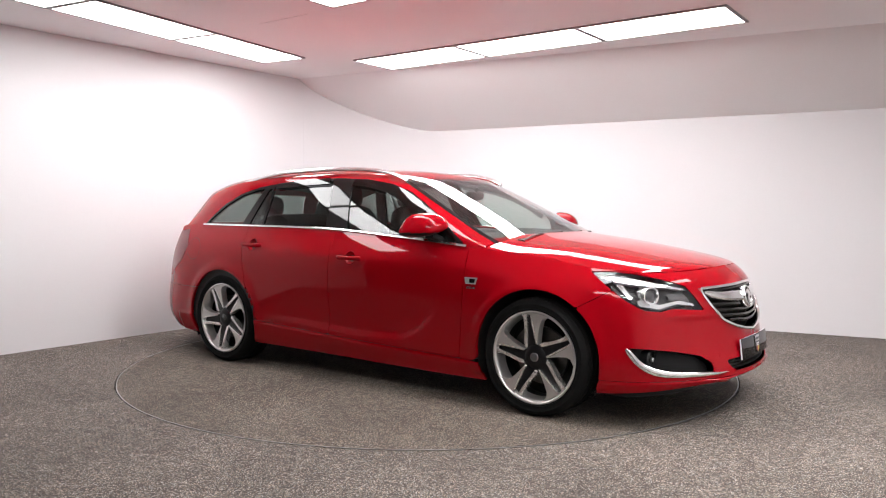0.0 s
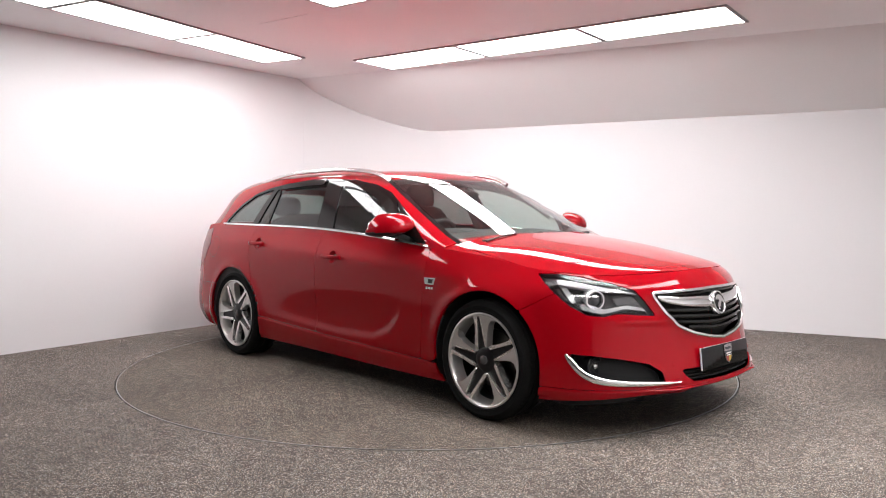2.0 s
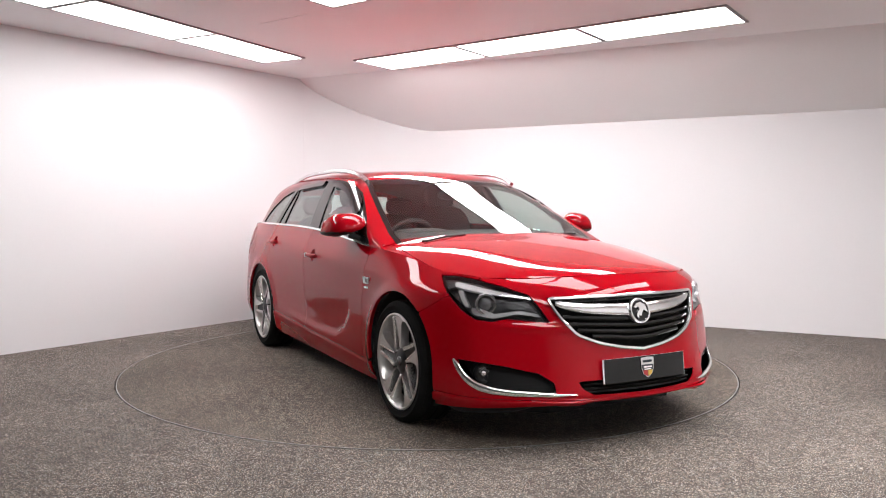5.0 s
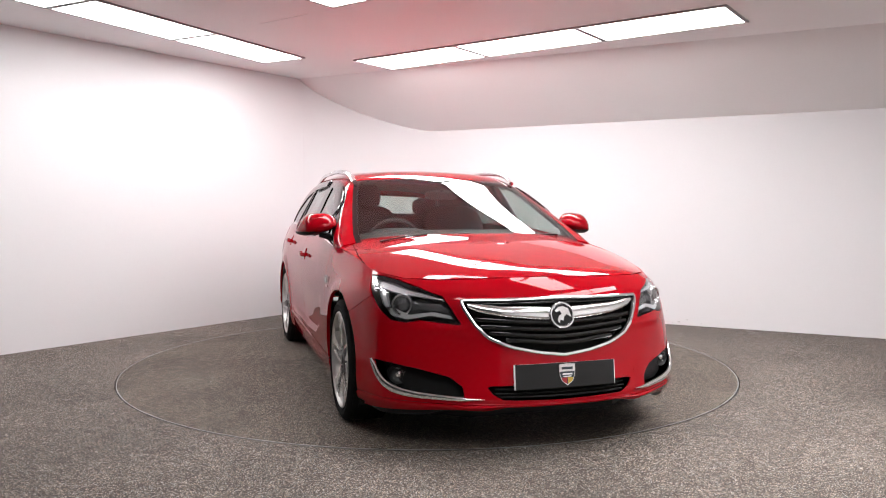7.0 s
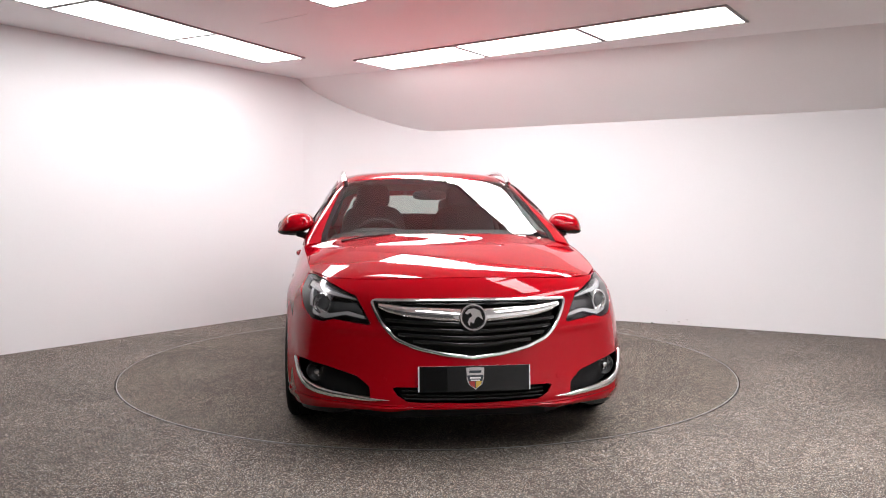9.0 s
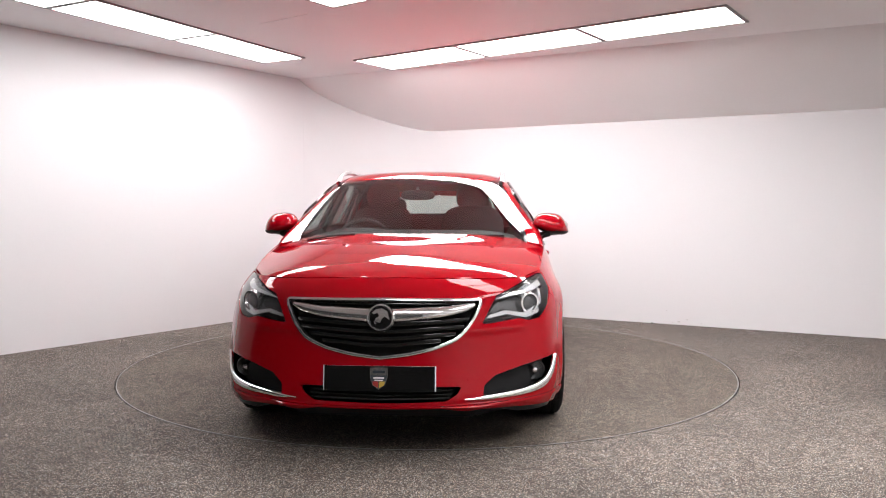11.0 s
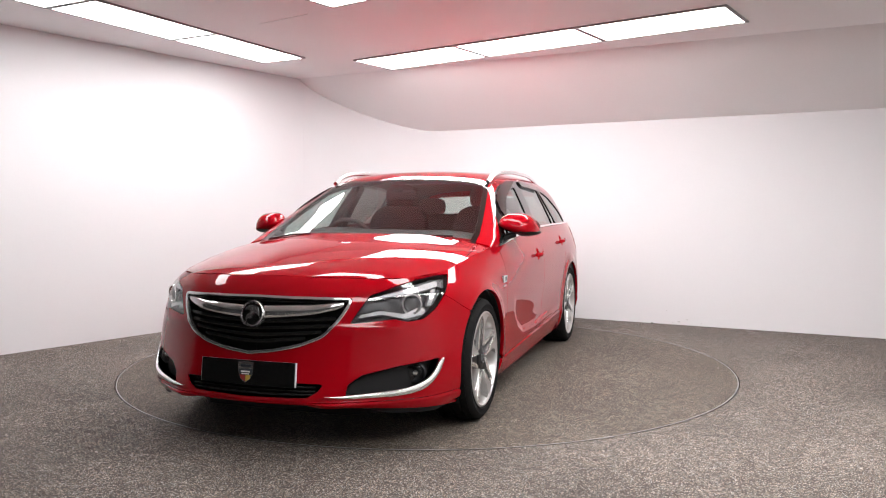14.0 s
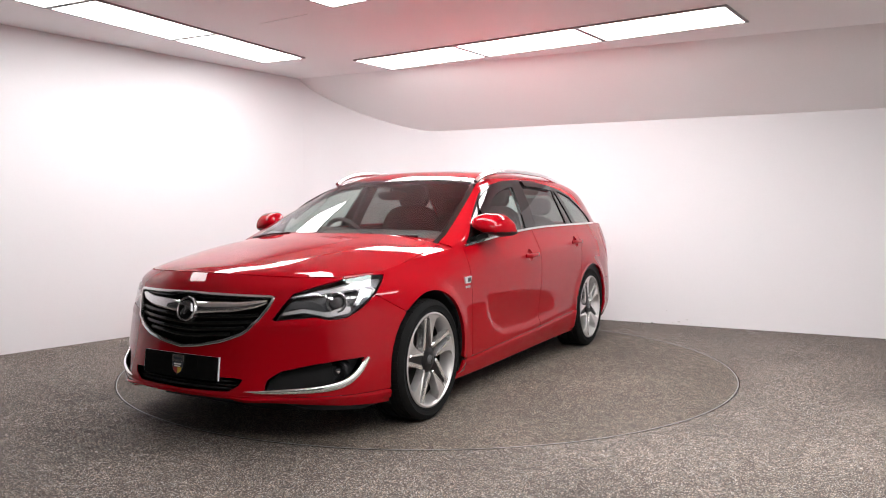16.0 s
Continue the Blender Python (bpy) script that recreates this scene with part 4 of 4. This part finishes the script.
# door handles, side badges, filler flap line, parking sensors
for s in (1, -1):
    for hx, hz, dn in ((-.03, .852, 0), (-1.03, .912, 1)):
        i = int(np.argmin(np.abs(BODY.P[:, 40, 0] - hx) + 9 * (BODY.P[:, 40, 1] < .5)))
        p, n = on_body(RUN[i], hz)
        cup = part("handle_cup", disc_profile([(.043, -.001), (.040, -.010), (.030, -.020), (.015, -.025), (0, -.026)], 28), RED, doors[s, dn])
        cup.matrix_basis = Matrix.Translation((p[0], (p[1] - .0005) * s, p[2])) @ Vector((0, s, n[2])).to_track_quat("Z", "Y").to_matrix().to_4x4()
        hp = [(hx + d, p[1] + .012 + .026 * (1 - (abs(d) / .105) ** 4), hz - .01 * d) for d in np.linspace(-.105, .105, 15)]
        hd = sweep("door_handle", mirrored(hp, s), np.tile((0, s, 0), (15, 1)), .0145, .008, RED, doors[s, dn], round_n=12, power=.8, label="red pull door handle")
    p, n = on_body(float(np.interp(.945, BODY.P[180:300, 40, 0], RUN[180:300])), .752)
    at_b = Matrix.Translation((p[0], (p[1] + .002) * s, p[2])) @ pose(0, 0, 0, 90, 0, 0 if s < 0 else 180)
    bd = part("side_badge", prism([(-.042, .02), (.046, .02), (.034, -.02), (-.034, -.02)], -.004, .006), GUIDE, car, "small chrome side badge", smooth=False)
    bd.matrix_basis = at_b
    part("badge_field", prism([(-.006, .012), (.036, .012), (.028, -.012), (-.006, -.012)], .006, .007), BLACK, bd, smooth=False)
    for q in (-.022, .0, .022):
        part("print_bar", prism([(q - .008, -.048), (q + .008, -.048), (q + .008, -.036), (q - .008, -.036)], -.002, .003), SATIN, bd, smooth=False)
    for ss, zz in ((5.60, .378), (5.17, .462)):
        p, n = on_body(ss, zz)
        ob = part("parking_sensor", disc_profile([(.0125, -.002), (.012, .0015), (0, .002)], 20), RED, car)
        ob.matrix_basis = Matrix.Translation(mirrored(p, s)) @ Vector(mirrored(n, s)).to_track_quat("Z", "Y").to_matrix().to_4x4()
ring_p = [(-1.756 + .085 * math.cos(a) * (1 if abs(math.cos(a)) < .8 else 1), .86 + .085 * math.sin(a)) for a in np.linspace(0, 2 * math.pi, 40, endpoint=False)]
fp, fn = [], []
for x0, z0 in ring_p:
    p, n = on_body(float(np.interp(x0, BODY.P[40:200, 40, 0], RUN[40:200])), z0)
    fp.append(p * (1, -1, 1)), fn.append(n * (1, -1, 1))
sweep("filler_flap_joint", fp, fn, .0014, .0008, VOID, car, closed=True, round_n=4)

# door mirrors
for s in (1, -1):
    bm = bmesh.new()
    bmesh.ops.create_uvsphere(bm, u_segments=40, v_segments=24, radius=1)
    for v in bm.verts:
        x, y, z = v.co
        fx = .155 if x > 0 else .06
        w = .118 * (1 - .18 * max(0, y)) if y > 0 else .15
        zz = z * (.088 if z > 0 else .042) * (1 - .5 * max(0, y) ** 2)
        v.co = (fx * math.copysign(abs(x) ** .8, x) * (1 - .25 * max(0, y) ** 2) - .055 * y, math.copysign(abs(y) ** .85, y) * w, zz - .026 * y)
    lo = [f for f in bm.faces if f.calc_center_median().z < -.020]
    shell_low = bm.copy()
    bmesh.ops.delete(bm, geom=lo, context="FACES")
    bmesh.ops.delete(shell_low, geom=[f for f in shell_low.faces if f.calc_center_median().z >= -.020], context="FACES")
    bmesh.ops.scale(shell_low, vec=(1.01, 1.01, 1), verts=shell_low.verts)
    mir = part("door_mirror", bm, RED, car, "red door mirror with black base")
    mir.matrix_basis = Matrix.Translation((.57, .95 * s, 1.054)) @ Matrix.Diagonal((1, s, 1.08, 1))
    part("mirror_base", shell_low, PLASTIC, mir)
    arm = [(.055, -.05, -.038), (.07, -.09, -.048), (.085, -.12, -.06), (.10, -.14, -.07)]
    sweep("mirror_arm", arm, np.tile((0, 0, 1), (4, 1)), .045, .018, PLASTIC, mir, round_n=12)
    glass_m = part("mirror_glass", prism([(.095 * math.cos(q), .058 * math.sin(q)) for q in np.linspace(0, 2 * math.pi, 24, endpoint=False)], -.002, .002), CHROME, mir)
    glass_m.matrix_basis = Matrix.Translation((-.046, 0, .006)) @ pose(0, 0, 0, 90, 0, 90)

# wipers
for pts in ([(1.10, -.62, .985), (1.11, -.35, 1.014), (1.10, -.05, 1.024)], [(1.13, -.02, 1.0), (1.08, .28, 1.018), (1.0, .60, 1.012)]):
    wiper = empty("wiper")
    wiper.parent = car
    fine = [np.array(pts[0]) * (1 - t) ** 2 + np.array(pts[1]) * 2 * t * (1 - t) + np.array(pts[2]) * t * t for t in np.linspace(0, 1, 16)]
    sweep("blade", fine, np.tile((.4, 0, .9), (16, 1)), .006, .006, PLASTIC, wiper)
    arm = [fine[0] + (.03, 0, .0), fine[4] + (.012, 0, .012), fine[8] + (0, 0, .012)]
    sweep("arm", arm, np.tile((.4, 0, .9), (3, 1)), .007, .004, PLASTIC, wiper)

# ---- wheels ----


def lathe(prof, seg=64):
    """Profile of (radius, y) turned about the y axis."""
    bm = bmesh.new()
    rings = [[bm.verts.new((r * math.cos(2 * math.pi * k / seg), h, r * math.sin(2 * math.pi * k / seg))) for k in range(seg)] for r, h in prof]
    for a, b in zip(rings, rings[1:]):
        for k in range(seg):
            bm.faces.new((a[k], a[(k + 1) % seg], b[(k + 1) % seg], b[k]))
    bmesh.ops.recalc_face_normals(bm, faces=bm.faces)
    return bm


RIM = 0.262


def polar(points):
    return [(r * RIM * math.cos(radians(a)), r * RIM * math.sin(radians(a))) for r, a in points]


def blade_mesh(outline, y_hub, y_rim, thick, bevel=.004):
    """A spoke of the wheel: an outline in the wheel's plane, dished from hub to rim, with bevelled edges."""
    bm = bmesh.new()
    n = len(outline)
    cx, cz = np.mean(outline, 0)
    def lift(x, z):
        return y_hub + (y_rim - y_hub) * min(1, math.hypot(x, z) / RIM)
    front = [bm.verts.new((cx + (x - cx) * .93, lift(x, z), cz + (z - cz) * .93)) for x, z in outline]
    edge_v = [bm.verts.new((x, lift(x, z) - bevel, z)) for x, z in outline]
    back = [bm.verts.new((x, lift(x, z) - thick, z)) for x, z in outline]
    bm.faces.new(front)
    bm.faces.new(back[::-1])
    for i in range(n):
        j = (i + 1) % n
        bm.faces.new((front[i], edge_v[i], edge_v[j], front[j]))
        bm.faces.new((edge_v[i], back[i], back[j], edge_v[j]))
    bmesh.ops.recalc_face_normals(bm, faces=bm.faces)
    return bm


def make_wheel(spin):
    """A wheel in its own space: outer face towards +y, hub at the origin of that face."""
    wh = empty("wheel")
    wh["label"] = "five-spoke bright alloy wheel with low-profile tyre"
    part("tyre", lathe([(.262, -.012), (.270, .001), (.275, .004), (.279, .001), (.300, .003), (.304, .0055), (.308, .003), (.320, -.003), (.331, -.014), (.337, -.032), (.338, -.05), (.331, -.053), (.331, -.060), (.338, -.063), (.338, -.105), (.330, -.108), (.330, -.118), (.338, -.121), (.338, -.165), (.331, -.168), (.331, -.176), (.338, -.179), (.338, -.195), (.331, -.215), (.30, -.235), (.262, -.222)], 96), RUBBER, wh, "black low-profile tyre")
    part("rim", lathe([(.266, -.006), (.266, .0), (.258, .003), (.252, -.001), (.246, -.012), (.241, -.036), (.232, -.080)], 96), ALLOY, wh, "bright alloy rim")
    part("barrel", lathe([(.232, -.080), (.230, -.13), (.236, -.2), (.262, -.22)], 72), DARK_ALLOY, wh)
    part("brake_disc", lathe([(.0, -.10), (.165, -.10), (.165, -.125), (.0, -.125)], 48), DISC, wh)
    cal = [(.10 * math.cos(q), .10 * math.sin(q)) for q in np.linspace(.3, 1.4, 9)] + [(.178 * math.cos(q), .178 * math.sin(q)) for q in np.linspace(1.4, .3, 9)]
    part("brake_caliper", prism(cal, -.135, -.082, 1), DISC, wh, "grey brake caliper", smooth=False)
    bm = bmesh.new()
    for k in range(72):
        q = 2 * math.pi * k / 72
        m = Matrix.Rotation(-q, 4, "Y")
        for y0, y1 in ((-.046, -.018), (-.21, -.182)):
            c = [m @ Vector((r, y, z)) for r, y, z in ((.3375, y0, -.010), (.3375, y0, .010), (.3405, y0, .009), (.3405, y0, -.009), (.332, y1, -.010), (.332, y1, .010), (.335, y1, .009), (.335, y1, -.009))]
            v = [bm.verts.new(p) for p in (c if y1 > y0 and y0 > -.1 else [c[4], c[5], c[6], c[7], c[0], c[1], c[2], c[3]])]
            for f in ((0, 1, 2, 3), (7, 6, 5, 4), (3, 2, 6, 7), (0, 3, 7, 4), (1, 5, 6, 2)):
                bm.faces.new([v[i] for i in f])
    bmesh.ops.recalc_face_normals(bm, faces=bm.faces)
    tagged(part("tread", bm, RUBBER, wh, smooth=False), kind="stuff")
    part("backing", lathe([(.0, -.15), (.24, -.15)], 48), VOID, wh)
    fin = polar([(.29, 2), (.30, 10), (.38, 8), (.60, 6), (.80, 7), (.90, 10), (.965, 17), (.985, 0), (.965, -12), (.88, -9.5), (.60, -6), (.40, 0)])
    lip = polar([(.28, 10), (.31, 8), (.40, 2), (.60, -4), (.88, -8), (.91, -10.5), (.60, -7.5), (.40, -2.5), (.29, 2)])
    slot = polar([(.12, 20), (.26, 20), (.30, 4), (.40, -1), (.60, -6.5), (.88, -9.5), (.93, -14), (.90, -18), (.60, -22), (.36, -40), (.28, -52), (.10, -50)])
    bar = polar([(.28, -42), (.30, -56), (.38, -48), (.60, -28.5), (.88, -22), (.965, -23), (.965, -15), (.86, -16.5), (.60, -21)])
    for k in range(5):
        turn_k = pose(0, 0, 0, 0, -(72 * k + spin), 0)
        for nm, o, yh, yr, th, m in (("spoke", fin, -.020, -.003, .05, ALLOY), ("spoke_slot", slot, -.030, -.022, .03, DARK_ALLOY), ("spoke_edge", bar, -.022, -.006, .045, POLISHED), ("spoke_lip", lip, -.017, -.0015, .03, POLISHED)):
            ob = part(nm, blade_mesh(o, yh, yr, th), m, wh, smooth=False)
            ob.matrix_basis = turn_k
    part("hub", lathe([(.0, -.016), (.04, -.018), (.06, -.022), (.072, -.030), (.072, -.07)], 40), DARK_ALLOY, wh)
    part("hub_cap", lathe([(.0, -.010), (.022, -.010), (.026, -.013), (.026, -.025)], 28), BEZEL, wh)
    for k in range(5):
        a = radians(72 * k + spin - 36)
        ob = part("wheel_bolt", lathe([(.0, -.026), (.008, -.026), (.008, -.05)], 8), SATIN, wh)
        ob.matrix_basis = Matrix.Translation((.05 * math.cos(a), 0, .05 * math.sin(a)))
    return wh


first = make_wheel(95)
first.parent = car
for x, s in ((AXLE, -1), (AXLE, 1), (-AXLE, -1), (-AXLE, 1)):
    m = pose(x, .912 * s, HUB_Z, 0, (0 if x > 0 else 18), 0 if s > 0 else 180)
    if (x, s) == (AXLE, -1):
        first.matrix_basis = m
    else:
        copy_thing(first, m)
# wheel arch liners and the underside
low = BODY.P[(BODY.P[:, 0, 0] > 1.77) & (BODY.P[:, 0, 1] > .56), 0]
for s in (1, -1):
    sweep("lower_lip", mirrored(low * (1, .97, 1) - (.02, 0, .004), s), np.tile((0, 0, 1), (len(low), 1)), .012, .026, PLASTIC, car, label="black plastic lip below the bumper", taper=True)
for x in (AXLE, -AXLE):
    for s in (1, -1):
        bm = bmesh.new()
        r = .40
        A = [(r * math.cos(a), r * math.sin(a)) for a in np.linspace(-.45, math.pi + .45, 30)]
        outer = [bm.verts.new((x + u, .875 * s, HUB_Z + v)) for u, v in A]
        inner = [bm.verts.new((x + u, .55 * s, HUB_Z + v)) for u, v in A]
        for i in range(29):
            bm.faces.new((outer[i], outer[i + 1], inner[i + 1], inner[i]))
        bm.faces.new(inner)
        part("arch_liner", bm, VOID, car)
part("underbody", prism([(-2.25, -.5), (-2.0, -.72), (1.8, -.70), (2.08, -.40), (2.08, .40), (1.8, .70), (-2.0, .72), (-2.25, .5)], .15, .24), VOID, car, smooth=False)
part("bulkhead", prism([(.95, -.74), (1.0, -.74), (1.0, .74), (.95, .74)], .24, .93), VOID, car, smooth=False)

# ---- cabin ----


def cushion(name, w, h, t, mat, parent, m, k=4.0):
    """A padded block: a rounded box w by h by t."""
    bm = bmesh.new()
    bmesh.ops.create_uvsphere(bm, u_segments=24, v_segments=16, radius=1)
    for v in bm.verts:
        c = np.array(v.co)
        f = (np.abs(c) ** k).sum() ** (-1 / k)
        c = c * f
        v.co = (c[0] * t / 2, c[1] * w / 2, c[2] * h / 2)
    ob = part(name, bm, mat, parent)
    ob.matrix_basis = m
    return ob


for y0 in (-.37, .37):
    seat = empty("front_seat", pose(-.18, y0, .52))
    seat.parent = car
    cushion("seat_base", .52, .18, .54, CLOTH, seat, pose(.05, 0, 0))
    cushion("backrest", .52, .66, .16, CLOTH, seat, pose(-.27, 0, .36, 0, -16, 0))
    cushion("headrest", .27, .20, .11, CLOTH, seat, pose(-.37, 0, .76, 0, -8, 0), 3.2)
    for q in (-.05, .05):
        sweep("headrest_post", [(-.36, q, .62), (-.37, q, .72)], np.tile((1, 0, 0), (2, 1)), .006, .006, SATIN, seat)
rear = empty("rear_bench", pose(-1.05, 0, .52))
rear.parent = car
cushion("seat_base", 1.3, .2, .5, CLOTH, rear, pose(.05, 0, 0))
cushion("backrest", 1.3, .6, .16, CLOTH, rear, pose(-.25, 0, .32, 0, -14, 0))
for q in (-.40, .40):
    cushion("headrest", .26, .16, .1, CLOTH, rear, pose(-.34, q, .68), 3.2)
dash = cushion("dashboard", 1.42, .24, .62, DASH, car, pose(.80, 0, .90, 0, 6, 0), 5)
cushion("instrument_hood", .40, .10, .26, DASH, car, pose(.62, -.37, 1.0), 3)
ang = np.linspace(0, 2 * math.pi, 32, endpoint=False)
wheel_s = empty("steering_wheel", pose(.42, -.37, .93, 0, -68, 0))
wheel_s.parent = car
sweep("rim", [(.185 * math.cos(a), .185 * math.sin(a), 0) for a in ang], np.tile((0, 0, 1), (32, 1)), .016, .014, DASH, wheel_s, closed=True, power=1)
part("boss", disc_profile([(.07, -.03), (.065, .01), (0, .02)], 24), DASH, wheel_s)
for a in (0, 120, 240):
    sweep("spoke", [(.06 * math.cos(radians(a + 180)), .06 * math.sin(radians(a + 180)), 0), (.18 * math.cos(radians(a + 180)), .18 * math.sin(radians(a + 180)), 0)], np.tile((0, 0, 1), (2, 1)), .02, .008, SATIN, wheel_s)
im = cushion("interior_mirror", .24, .07, .03, PLASTIC, car, pose(.36, 0, 1.275, 0, 10, 0), 3)
sweep("stalk", [(.0, 0, .03), (.02, 0, .05)], np.tile((0, 1, 0), (2, 1)), .012, .012, PLASTIC, im)
for s in (1, -1):
    sweep("pillar_lining", mirrored([(-.25, .80, 1.0), (-.30, .72, 1.2), (-.33, .64, 1.36)], s), np.tile((0, s, .5), (3, 1)), .06, .02, LINING, car)
    sweep("pillar_lining", mirrored([(-1.2, .79, 1.0), (-1.15, .71, 1.2), (-1.1, .64, 1.33)], s), np.tile((0, s, .5), (3, 1)), .05, .02, LINING, car)


def motions():
    """The turntable turns clockwise and carries the car."""
    rows_t, rows_c = [], []
    for t, a in ((0.0, -37.09), (2.0, -47.1), (4.2, -58.4), (6.3, -69.56), (7.7, -77.15), (9.2, -84.94), (11.3, -95.97), (12.7, -103.31), (14.3, -111.63), (16.0, -120.17)):
        spin = pose(0, 0, 0, 0, 0, a)
        rows_t.append((t, spin))
        rows_c.append((t, spin @ pose(CAR_X, CAR_Y, 0)))
    walk(turn, rows_t)
    walk(car, rows_c)


motions()
